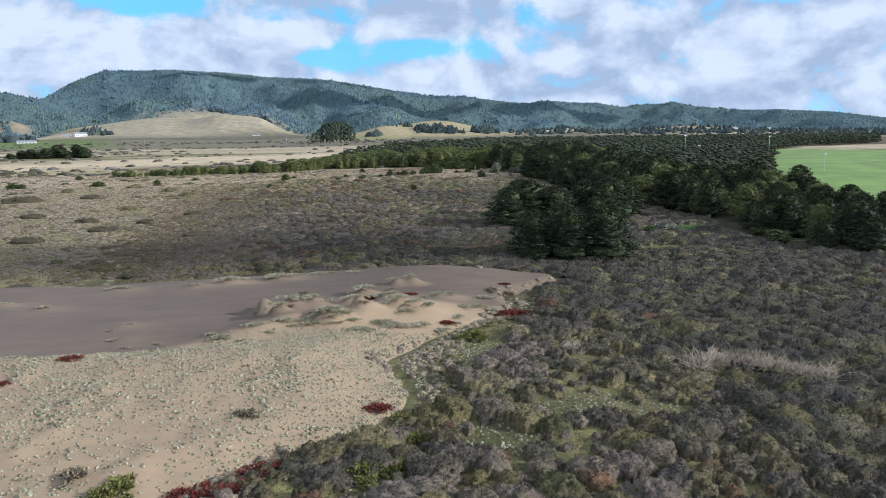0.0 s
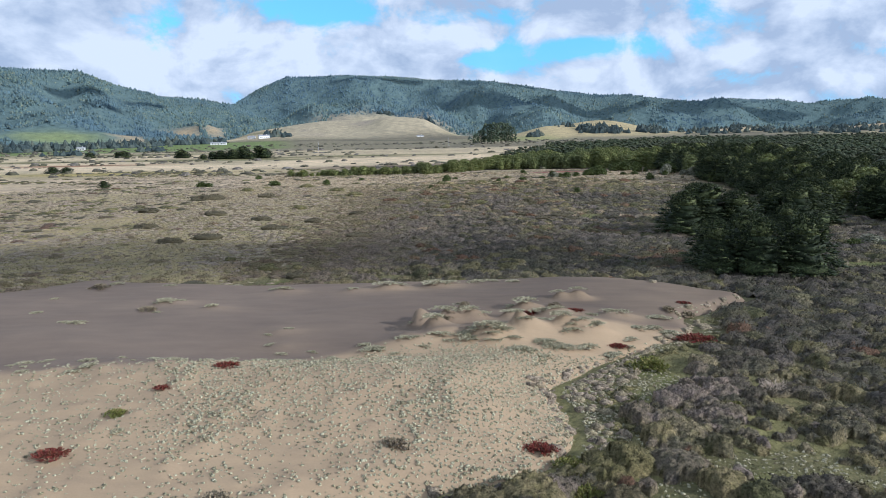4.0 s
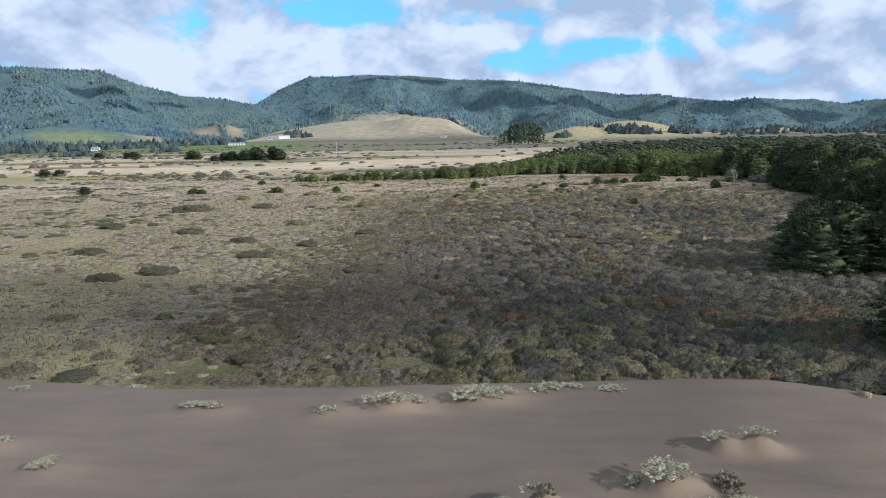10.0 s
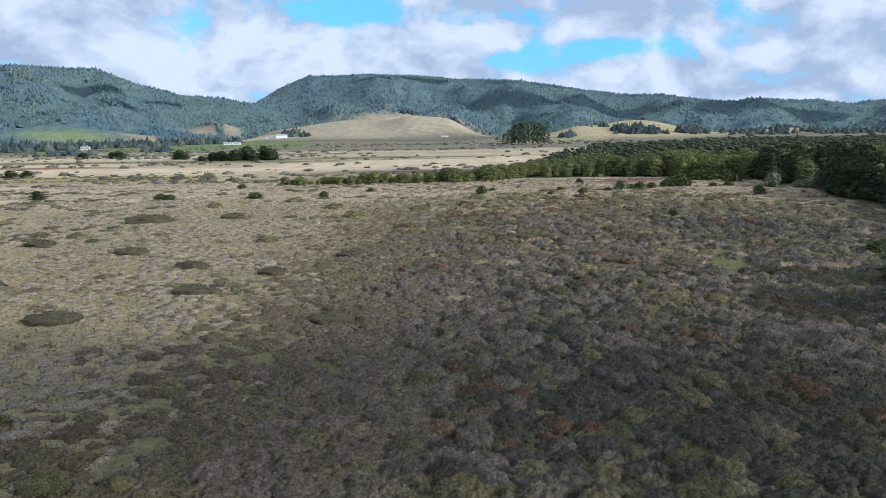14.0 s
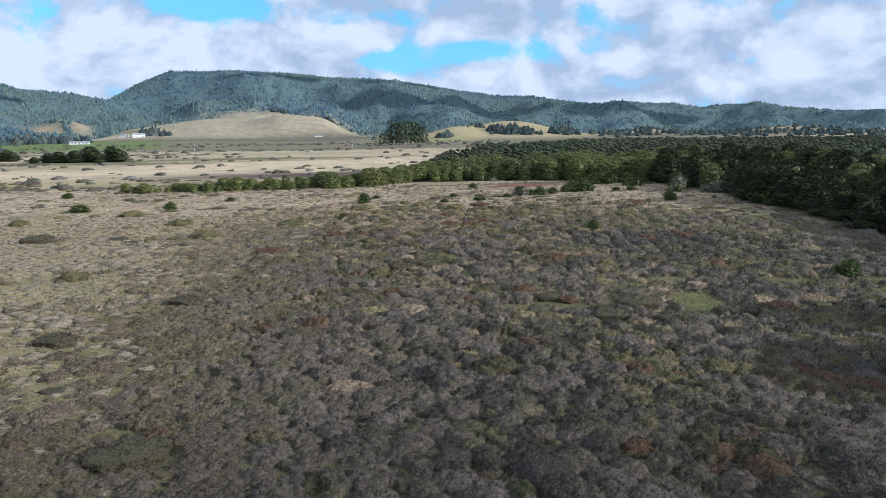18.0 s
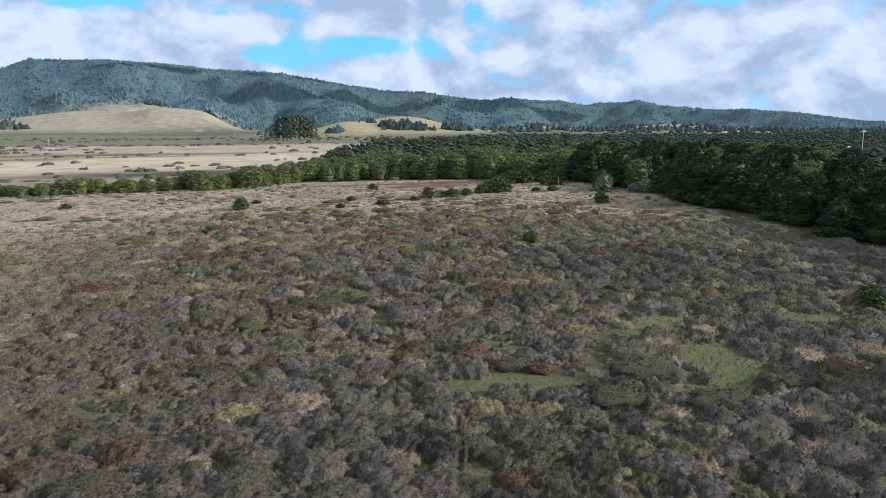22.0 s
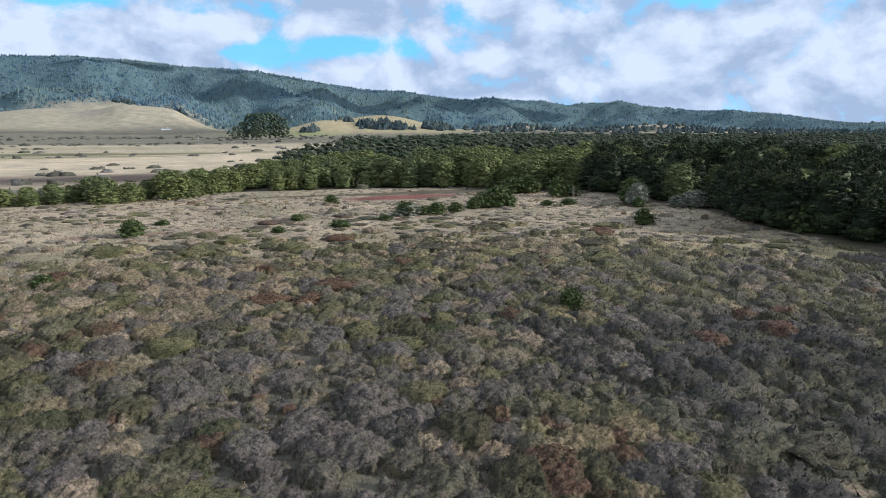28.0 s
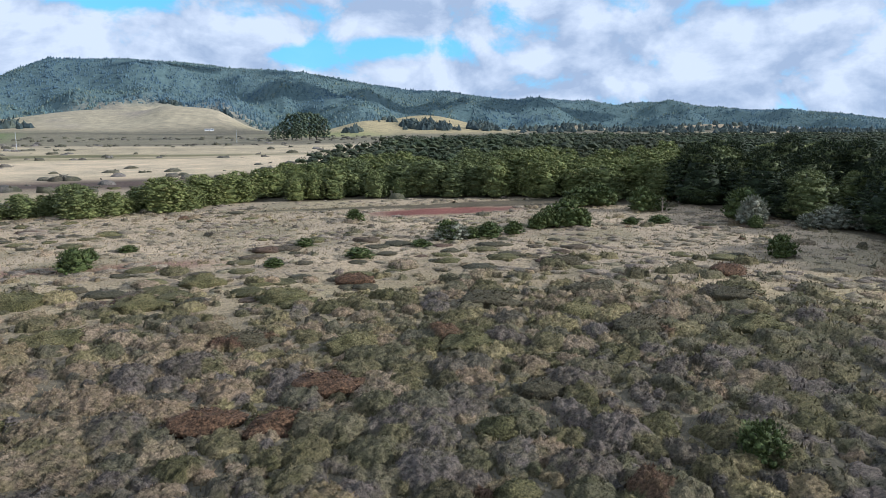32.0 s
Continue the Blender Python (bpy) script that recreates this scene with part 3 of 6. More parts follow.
    for cx, cy, a, b in RED_GROUND:
        lay((1.3 if a > 10 else 0.7) * np.exp(-(((x - cx) / a) ** 2 + ((y - cy) / b) ** 2) ** 2) + 0.3 * fbm(x, y, 3, 2, 73) * (np.hypot((x - cx) / a, (y - cy) / b) < 1.2), (0.2, 0.085, 0.068))
    lay(np.exp(-(((x - 96) / 9) ** 2 + ((y - 124) / 5) ** 2) ** 2), (0.06, 0.14, 0.03))
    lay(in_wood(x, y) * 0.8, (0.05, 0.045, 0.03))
    return c


def spaced(dense_from, dense_to, first, last, step_near, growth):
    """Even steps inside, growing ones outside."""
    inner = list(np.arange(dense_from, dense_to, step_near))
    out, s = [dense_to], step_near
    while out[-1] < last:
        s = min(s * growth, 26)
        out.append(out[-1] + s)
    left, s = [dense_from], step_near
    while left[-1] > first:
        s = min(s * growth, 60)
        left.append(left[-1] - s)
    return np.array(left[:0:-1] + inner + out)


def build_ground():
    xs = spaced(-60, 115, -3300, 3300, 1.2, 1.055)
    ys = spaced(8, 330, -900, 4300, 1.2, 1.04)
    X, Y = np.meshgrid(xs, ys)
    x, y = X.ravel(), Y.ravel()
    z = land_z(x, y)
    inside = dune_in(x, y)
    z = z - 0.5 * step(inside, 0.5, 3) - 1.5 * step(inside, 4, 9)
    nx, ny = len(xs), len(ys)
    i = (np.arange(ny - 1)[:, None] * nx + np.arange(nx - 1)[None]).ravel()
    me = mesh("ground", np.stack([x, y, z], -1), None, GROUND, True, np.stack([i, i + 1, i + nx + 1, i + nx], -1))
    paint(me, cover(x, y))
    return tagged(new("ground", me), "scrubby coastal plain rising to wooded hills", "ground", kind="structure")


FOREDUNE = ((-60, -36, -26, -19, -15, -12, -7, 0, 4, 7, 10, 15, 18, 25, 44), (44, 43.8, 43, 43.5, 46, 47.5, 50.5, 52.5, 53, 55, 57, 58.5, 59, 58, 60))


def sand_colour(x, y):
    """Dry tan sand on the planted foredune and the hummocks, wet grey-brown sand on the flat, with some sun and shade
    put into the colour.
    """
    dry = step(np.interp(x, *FOREDUNE) - y + 1.2 * fbm(x, y, 5, 3, 34), -0.8, 1.6)
    # hummocks tan towards the right, their sunlit slopes put into the colour
    for hx, hy, w, h in HUMMOCKS:
        dry = np.maximum(dry, (0.5 if hx > -6 else 0.2) * np.exp(-(((x - hx - 0.5 * w) / (w * 1.9)) ** 2 + ((y - hy) / (w * 1.1)) ** 2)))
    dry = np.maximum(dry, 0.18 * step(x, 16, 30) * step(fbm(x * 0.6, y, 9, 3, 36), -0.3, 0.3))
    dry = dry[:, None]
    # wet sand, with shade towards the right put into its colour
    shaded_damp = np.array((0.192, 0.145, 0.11)) * (1.0 - 0.24 * step(x, -30, 18))[:, None]
    return shaded_damp * (1 - dry) + np.array((0.37, 0.27, 0.168)) * dry


def build_dune():
    xs, ys = np.arange(-165, 48, 0.55), np.arange(-25, 92, 0.55)
    X, Y = np.meshgrid(xs, ys)
    x, y = X.ravel(), Y.ravel()
    z = dune_z(x, y)
    nx, ny = len(xs), len(ys)
    i = (np.arange(ny - 1)[:, None] * nx + np.arange(nx - 1)[None]).ravel()
    q = np.stack([i, i + 1, i + nx + 1, i + nx], -1)
    inside = dune_in(x, y)
    q = q[(inside[q] > -3).any(1)]
    used, back = np.unique(q, return_inverse=True)
    me = mesh("sand_dune", np.stack([x, y, z], -1)[used], None, SAND, True, back.reshape(-1, 4))
    paint(me, sand_colour(x[used], y[used]))
    return tagged(new("sand_dune", me), "bare brown-grey sand dune with wind-blown hummocks", "sand dune", kind="structure")


build_ground()
build_dune()


def lay_z(x, y):
    """Height of what lies on top at a place: dune or ground."""
    x, y = np.atleast_1d(np.asarray(x, float)), np.atleast_1d(np.asarray(y, float))
    return np.where(dune_in(x, y) > 0.4, np.maximum(dune_z(x, y), plain_z(x, y) - 0.6), land_z(x, y))


# ---- scrub ----
def dome(seed, rings, segs, twigs, lump=0.3, twig_len=0.28, lobes=0):
    """A low rounded shrub, one metre in half width and height, with ragged twigs."""
    r = np.random.default_rng(seed)
    th = np.linspace(1.95, 0.0, rings + 1)[:-1]
    ph = np.arange(segs) * 2 * np.pi / segs
    T, P = np.meshgrid(th, ph, indexing="ij")
    P = P + r.uniform(-0.25, 0.25, P.shape) * (2 * np.pi / segs) + (np.arange(rings) % 2)[:, None] * np.pi / segs
    d = np.stack([np.sin(T) * np.cos(P), np.sin(T) * np.sin(P), np.cos(T)], -1).reshape(-1, 3)
    d = np.vstack([d, [0, 0, 1]])
    if lobes:
        # foliage gathers in rounded heads
        heads = r.normal(0, 1, (lobes, 3))
        heads[:, 2] = np.abs(heads[:, 2]) * 0.9
        heads /= np.linalg.norm(heads, axis=1)[:, None]
        near = np.max(d @ heads.T - r.uniform(0, 0.06, lobes), axis=1)
        bulge = 0.62 + 0.5 * np.clip((near - 0.6) / 0.36, 0, 1) ** 0.7 + lump * 0.6 * (2 * vnoise(d[:, 0] * 1.5 + seed * 7.7, d[:, 1] * 1.5, d[:, 2] * 1.5, seed) - 1)
    else:
        bulge = 1 + lump * (2 * vnoise(d[:, 0] * 1.9 + seed * 7.7, d[:, 1] * 1.9, d[:, 2] * 1.9, seed) - 1) + lump * 0.7 * (2 * vnoise(d[:, 0] * 4.4, d[:, 1] * 4.4 + seed * 3.1, d[:, 2] * 4.4, seed + 5) - 1)
    v = d * bulge[:, None]
    v[:, 2] = np.where(v[:, 2] < 0, v[:, 2] * 1.6, v[:, 2])
    tris = []
    for i in range(rings - 1):
        for j in range(segs):
            a, b, c, e = i * segs + j, i * segs + (j + 1) % segs, (i + 1) * segs + j, (i + 1) * segs + (j + 1) % segs
            tris += [(a, b, c), (b, e, c)] if i % 2 == 0 else [(a, b, e), (a, e, c)]
    top = rings * segs
    tris += [((rings - 1) * segs + j, (rings - 1) * segs + (j + 1) % segs, top) for j in range(segs)]
    verts, faces = [v], [np.array(tris)]
    if twigs:
        pick = r.integers(segs, len(v), twigs)
        base = v[pick] * r.uniform(0.9, 1.06, (twigs, 1)) + r.normal(0, 0.07, (twigs, 3))
        way = d[pick] * 0.8 + r.normal(0, 0.45, (twigs, 3)) + np.array([0, 0, 0.25])
        way /= np.linalg.norm(way, axis=1)[:, None]
        side = np.cross(way, r.normal(0, 1, (twigs, 3)))
        side /= np.linalg.norm(side, axis=1)[:, None]
        ln = twig_len * r.uniform(0.5, 1.3, (twigs, 1))
        wd = ln * r.uniform(0.22, 0.4, (twigs, 1))
        tv = np.stack([base - side * wd, base + side * wd, base + way * ln], 1).reshape(-1, 3)
        verts.append(tv)
        faces.append(np.arange(len(tv)).reshape(-1, 3) + len(v))
    return np.concatenate(verts), np.concatenate(faces)


FAR_SHRUBS = [dome(40 + k, 3, 6, 3, 0.45, 0.4) for k in range(10)]
CUSHIONS = [dome(70 + k, 5, 11, 70, 0.3, 0.2) for k in range(10)]
LOW_SHRUBS = [dome(60 + k, 2, 7, 6, 0.4, 0.5) for k in range(10)]
TUFTS = [dome(80 + k, 2, 5, 4, 0.4, 0.7) for k in range(6)]


def jittered(x0, x1, y0, y1, cell, seed):
    r = np.random.default_rng(seed)
    gx, gy = np.meshgrid(np.arange(x0, x1, cell), np.arange(y0, y1, cell))
    x = gx.ravel() + r.uniform(-0.5, 0.5, gx.size) * cell
    y = gy.ravel() + r.uniform(-0.5, 0.5, gx.size) * cell
    return x, y, r


def in_sight(x, y):
    """The wedge of land that the flight looks over."""
    return (x > -0.62 * (y + 40) - 12) & (x < 0.78 * (y + 40) + 14)


def stuff(name, arrays, mat, label, category, smooth=True):
    ob = new(name, mesh(name, arrays[0], arrays[1], mat, smooth))
    return tagged(ob, label, category, kind="stuff")


# ---- the scrub canopy ----
# broad single shrubs: place, half width, colour (olive, dark, rusty)
MOUND_SPOTS = ((18.4, 207, 2.2, 0), (14, 205.3, 2.6, 1), (10.5, 203.4, 2.0, 1), (6.5, 199.3, 1.8, 0), (7.5, 198.4, 1.0, 2), (2.4, 185.9, 1.8, 1), (7.2, 186.5, 1.4, 2), (24.9, 185.3, 1.3, 2), (29.2, 178.9, 1.1, 2), (37.4, 175.9, 2.8, 1), (39.3, 168.0, 2.6, 1), (31.9, 171, 2.2, 1), (48.1, 170.1, 2.4, 1), (53.1, 202.8, 2.2, 1), (27.3, 180.5, 1.6, 1),
             (33.2, 250.6, 2.2, 2), (29.6, 245.6, 1.5, 2), (25.5, 246.9, 1.9, 2), (42.2, 241.3, 1.3, 0), (40.3, 234.4, 1.2, 0), (36.5, 258.5, 2.0, 0), (45.3, 255.7, 2.2, 0), (31.8, 274.9, 2.4, 0), (51.1, 267.3, 2.6, 1), (18.7, 276.1, 2.2, 0), (7.0, 279.9, 2.6, 0), (13.7, 265.6, 2.2, 0), (11.4, 250.6, 2.2, 0), (15.7, 234, 2.2, 0), (34, 227.8, 2.0, 0), (32.3, 233.6, 1.6, 0), (57, 261.2, 2.2, 0), (60.7, 256.3, 2.4, 1), (70.2, 253.3, 2.6, 0), (20.1, 238.6, 1.6, 1), (28, 262, 1.6, 1), (47, 246, 1.5, 1), (62, 268, 2.0, 1), (75, 262, 2.2, 1), (24, 284, 2.0, 0), (66, 282, 2.0, 1), (82, 272, 2.3, 2), (40, 280, 1.8, 2),
             (-78.2, 237, 5.0, 1), (-58.6, 243, 3.0, 1), (-49, 140.5, 2.6, 1), (-54.8, 134.3, 2.2, 1), (-38.2, 156.7, 2.2, 1), (-26.3, 99.9, 1.5, 0), (-21.5, 99.8, 1.0, 0), (-35.3, 109.5, 0.9, 0), (-20.2, 92.9, 1.6, 1), (-26.3, 242.2, 3.0, 0), (-11.8, 221.6, 2.6, 2), (17.1, 208.2, 2.4, 0), (18.6, 135.8, 1.2, 2), (22.2, 131.5, 1.1, 2), (-15.6, 140.5, 2.4, 1), (-45, 176, 2.4, 1), (-30, 170, 2.0, 1), (-62, 190, 2.6, 1), (-40, 205, 2.2, 0), (-20, 186, 2.0, 1), (-5, 168, 1.8, 1), (-70, 160, 2.6, 1), (-85, 200, 2.8, 1), (-10, 255, 2.4, 0), (0, 238, 2.2, 2), (-35, 262, 2.6, 0), (-50, 280, 2.8, 0), (-72, 268, 2.4, 0))
MIDLINE = ((20, 110, 150, 180, 200, 220, 250, 300), (2, -1, 0, 6, 13, 20, 28, 42))  # the strip of scrub that lies closest


def domes(x, y, cell, seed, small, large):
    """The rounded plant that covers a place: column, row, how near its middle (1 there, below 0 outside), half width."""
    best, at_i, at_j, wide = np.full(len(x), -9.0), np.zeros(len(x), int), np.zeros(len(x), int), np.ones(len(x))
    ci, cj = np.floor(x / cell).astype(int), np.floor(y / cell).astype(int)
    for a in (-1, 0, 1):
        for b in (-1, 0, 1):
            i, j = ci + a, cj + b
            u, v, w = (lattice(i, j, 0 * i, seed + k) for k in (1, 2, 3))
            radius = small + (large - small) * w * w
            near = 1 - ((x - (i + 0.1 + 0.8 * u) * cell) ** 2 + (y - (j + 0.1 + 0.8 * v) * cell) ** 2) / radius ** 2
            take = near > best
            best, at_i, at_j, wide = np.where(take, near, best), np.where(take, i, at_i), np.where(take, j, at_j), np.where(take, radius, wide)
    return at_i, at_j, best, wide


GREYS = np.array((0.78, 0.79, 0.75)) * np.array(((0.18, 0.153, 0.126), (0.206, 0.177, 0.153), (0.166, 0.146, 0.11), (0.214, 0.187, 0.168), (0.156, 0.144, 0.104), (0.188, 0.16, 0.141)))
# GREYS darkened: for duller scrub, and for cloud shade put into the colour
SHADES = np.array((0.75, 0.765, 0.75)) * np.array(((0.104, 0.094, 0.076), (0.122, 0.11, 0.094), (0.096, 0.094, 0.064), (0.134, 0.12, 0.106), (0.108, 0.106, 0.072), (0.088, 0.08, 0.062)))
OLIVES = 0.92 * np.array(((0.158, 0.144, 0.074), (0.178, 0.162, 0.086), (0.136, 0.13, 0.074), (0.186, 0.17, 0.104), (0.152, 0.144, 0.094), (0.122, 0.116, 0.056)))
DARKS = np.array(((0.084, 0.078, 0.044), (0.1, 0.092, 0.052), (0.122, 0.078, 0.05), (0.076, 0.08, 0.04), (0.092, 0.084, 0.05), (0.136, 0.092, 0.056)))
PALES = np.array((1.28, 1.24, 1.0)) * np.array(((0.21, 0.17, 0.135), (0.225, 0.19, 0.15), (0.195, 0.165, 0.115), (0.24, 0.2, 0.165), (0.2, 0.18, 0.115), (0.18, 0.15, 0.12)))


def standing(i, j, cell, seed):
    """Whether a shrub grows in a cell of the pattern, its vigour and its colour."""
    mx, my = (i + 0.5) * cell, (j + 0.5) * cell
    own = [lattice(i, j, 0 * i, seed + 10 + k) for k in range(5)]
    open_, mound = openness(mx, my), fbm(mx, my, 9, 3, 81)
    near_dune = (my < 62) & (mx < 52)
    grassy = (mx < np.interp(my, (33, 36, 40, 43, 49, 52, 57, 62, 66), (10, 16, 20, 23, 26.5, 29.5, 33, 35, 35))) & (my > 33) & (my < 66)
    up = (own[0] > open_ * 0.93) & (clearing(mx, my) < 0.45) & ~grassy
    # loose growth beside the dune, closed cover further in, broken again towards the meadow
    thin = np.where(near_dune, np.where((my < 42) & (mx < 32), 0.72, 0.93) + 0.4 * mound, 0.93 + 0.3 * mound - 0.3 * step(my - 0.3 * mx, 244, 275) - 0.12 * step(my, 165, 190))
    up &= own[1] < thin
    for sx, sy, size, _ in MOUND_SPOTS:
        up &= ((mx - sx) / 1.15) ** 2 + ((my - sy) / 0.8) ** 2 > (0.8 * size) ** 2
    grown = (0.42 + 0.62 * step(mx, -30, 12)) * (1 - 0.35 * step(my, 235, 295)) * np.where(my < 80, 1.1, 1.0) * (0.7 + 0.6 * own[2]) * (1 + 0.35 * mound)
    kind = fbm(mx, my, 14, 3, 83)
    olive = kind + 1.3 * (own[3] - 0.5) > np.where(my > 150, 0.38, np.where((my < 48) & (mx < 34), 0.36, np.where((my < 125) & (mx < 12), 0.32, 0.5)))
    dark = ~olive & (fbm(mx, my, 9, 2, 85) + 0.7 * (own[2] - 0.5) > 0.5)
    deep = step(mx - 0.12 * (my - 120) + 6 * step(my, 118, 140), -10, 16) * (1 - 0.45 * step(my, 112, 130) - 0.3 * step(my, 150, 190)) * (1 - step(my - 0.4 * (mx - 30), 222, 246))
    # a cloud-shaded stretch on the right, painted with the darker table
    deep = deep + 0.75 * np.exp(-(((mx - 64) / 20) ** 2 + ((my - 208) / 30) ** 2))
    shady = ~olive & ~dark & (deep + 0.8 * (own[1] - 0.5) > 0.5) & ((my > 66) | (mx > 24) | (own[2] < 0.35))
    # pale dry scrub, and the sunlit band beyond put into the shrubs' colour
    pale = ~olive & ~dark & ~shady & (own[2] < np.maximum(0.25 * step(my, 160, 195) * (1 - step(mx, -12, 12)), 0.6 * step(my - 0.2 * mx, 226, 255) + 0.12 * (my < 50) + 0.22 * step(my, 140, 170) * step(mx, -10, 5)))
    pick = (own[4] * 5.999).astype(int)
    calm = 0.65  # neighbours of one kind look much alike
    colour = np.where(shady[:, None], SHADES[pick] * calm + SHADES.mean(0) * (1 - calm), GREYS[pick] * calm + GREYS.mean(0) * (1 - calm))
    for some, table in ((pale, PALES), (olive, OLIVES), (dark, DARKS)):
        colour = np.where(some[:, None], table[pick], colour)
    # paler and drier towards the open heath
    dry = (0.7 * (1 - step(mx, -34, 6)))[:, None]
    return up, grown, colour * (1 - dry) + 0.68 * PALES[pick] * dry


def canopy(x, y):
    """Height over the ground (below nothing where bare) and colour of the scrub."""
    high = np.full(len(x), -0.35)
    colour = np.tile(np.array((0.18, 0.162, 0.086)), (len(x), 1))
    wob = 0.35 * fbm(x, y, 1.5, 2, 87)
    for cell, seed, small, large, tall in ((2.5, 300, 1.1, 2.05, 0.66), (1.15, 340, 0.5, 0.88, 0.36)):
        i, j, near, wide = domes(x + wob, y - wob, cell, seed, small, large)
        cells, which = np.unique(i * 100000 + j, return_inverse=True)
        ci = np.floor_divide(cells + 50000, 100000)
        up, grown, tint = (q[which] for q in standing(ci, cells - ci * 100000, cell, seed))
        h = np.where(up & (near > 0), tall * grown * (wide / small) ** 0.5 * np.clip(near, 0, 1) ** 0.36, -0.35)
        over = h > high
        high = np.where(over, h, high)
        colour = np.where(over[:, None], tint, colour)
    # leafy heads on each shrub, and ragged twigs
    i, j, near, wide = domes(x, y, 0.52, 380, 0.25, 0.42)
    shift = lattice(i, j, 0 * i, 391)
    grows = high > 0
    vigour = np.clip(high / 0.35, 0, 1)
    high = np.where(grows, high + vigour * (0.27 * np.clip(near, 0, 1) ** 0.5 * (0.4 + shift) - 0.12 + 0.08 * fbm(x, y, 0.5, 2, 88)), high)
    colour = colour * (0.88 + 0.24 * lattice(i, j, 0 * i, 392))[:, None]
    # new leaf among bare twigs
    leaf = step(fbm(x, y, 7, 3, 89) + 0.9 * (lattice(i, j, 0 * i, 393) - 0.5), 0.2, 0.5)[:, None] * 0.5
    colour = colour * (1 - leaf) + np.array((0.158, 0.146, 0.082)) * leaf
    return high, colour * np.array((1.06, 0.99, 1.0))


def scrub_sheet(x0, x1, y0, y1, cell, inside, twigs, length, seed, name, label):
    """One stretch of scrub: the lumpy canopy and the twigs and leaves that stand out of it."""
    r = np.random.default_rng(seed)
    xs, ys = np.arange(x0, x1, cell), np.arange(y0, y1, cell)
    X, Y = np.meshgrid(xs, ys)
    x, y = X.ravel() + r.uniform(-0.25, 0.25, X.size) * cell, Y.ravel() + r.uniform(-0.25, 0.25, X.size) * cell
    wanted = inside(x, y) & in_sight(x, y) & (dune_in(x, y) < -0.2) & (in_wood(x, y) < 0.5) & ~on_red(x, y)
    high, colour = np.full(x.size, -0.35), np.zeros((x.size, 3))
    high[wanted], colour[wanted] = canopy(x[wanted], y[wanted])
    # the shrubs thin out to nothing at the sand
    high = high - (high + 0.35) * (1 - step(-dune_in(x, y), 0.2, 1.0))
    base = np.zeros(x.size)
    base[wanted] = lay_z(x[wanted], y[wanted])
    z = base + high
    nx, ny = len(xs), len(ys)
    k = (np.arange(ny - 1)[:, None] * nx + np.arange(nx - 1)[None]).ravel()
    q = np.stack([k, k + 1, k + nx + 1, k + nx], -1)
    q = q[wanted[q].all(1) & (high[q] > 0).any(1)]
    used, back = np.unique(q, return_inverse=True)
    quads = back.reshape(-1, 4)
    tris = np.concatenate([quads[:, [0, 1, 2]], quads[:, [0, 2, 3]]])
    verts = np.stack([x, y, z], -1)
    slope = np.gradient(z.reshape(ny, nx), cell)
    normal = np.stack([-slope[1].ravel(), -slope[0].ravel(), np.ones(x.size)], -1)
    normal /= np.linalg.norm(normal, axis=1)[:, None]
    # twigs on the shrubs, grass between them
    spots = np.nonzero(wanted)[0]
    pick = r.choice(spots, int(len(spots) * twigs))
    grass = high[pick] < 0
    foot = verts[pick] + np.concatenate([r.uniform(-0.5, 0.5, (len(pick), 2)) * cell, np.zeros((len(pick), 1))], 1)
    foot[:, 2] = np.where(grass, base[pick] - 0.02, foot[:, 2] - 0.03)
    way = np.where(grass[:, None], np.array([0, 0, 1.0]), normal[pick] * 0.8 + np.array([0, 0, 0.3])) + r.normal(0, 0.45, (len(pick), 3))
    way /= np.linalg.norm(way, axis=1)[:, None]
    side = np.cross(way, r.normal(0, 1, (len(pick), 3)))
    side /= np.linalg.norm(side, axis=1)[:, None]
    ln = length * r.uniform(0.5, 1.3, (len(pick), 1)) * np.where(grass, 0.8, 1.0)[:, None]
    wd = ln * r.uniform(0.1, 0.26, (len(pick), 1))
    tv = np.stack([foot - side * wd, foot + side * wd, foot + way * ln], 1).reshape(-1, 3)
    dry = step(foot[:, 1] - 0.15 * foot[:, 0], 195, 245)[:, None]
    blade = np.array((0.205, 0.185, 0.098)) * (1 - dry) + np.array((0.37, 0.3, 0.185)) * dry
    tint = np.where(grass[:, None], blade * r.uniform(0.7, 1.2, (len(pick), 1)), colour[pick])
    me = mesh(name, np.concatenate([verts[used], tv]), np.concatenate([tris, np.arange(len(tv)).reshape(-1, 3) + len(used)]), SCRUB, True)
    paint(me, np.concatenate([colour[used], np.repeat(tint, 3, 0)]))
    return tagged(new(name, me), label, "shrubs", kind="stuff")


def close_by(x, y, less=0.0):
    mid = np.interp(y, *MIDLINE)
    return (x > mid - 31 + less) & (x < mid + 33 - less) & (y < 292 - less) & (y > 4 + less)


def scrub_field():
    """Coyote brush: broad lumpy shrubs grown together, with grass between."""
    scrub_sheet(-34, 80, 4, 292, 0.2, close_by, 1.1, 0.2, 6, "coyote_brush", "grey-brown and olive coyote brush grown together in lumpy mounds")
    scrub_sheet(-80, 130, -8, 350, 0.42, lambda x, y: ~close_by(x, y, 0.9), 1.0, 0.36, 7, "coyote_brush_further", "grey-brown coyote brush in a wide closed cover")


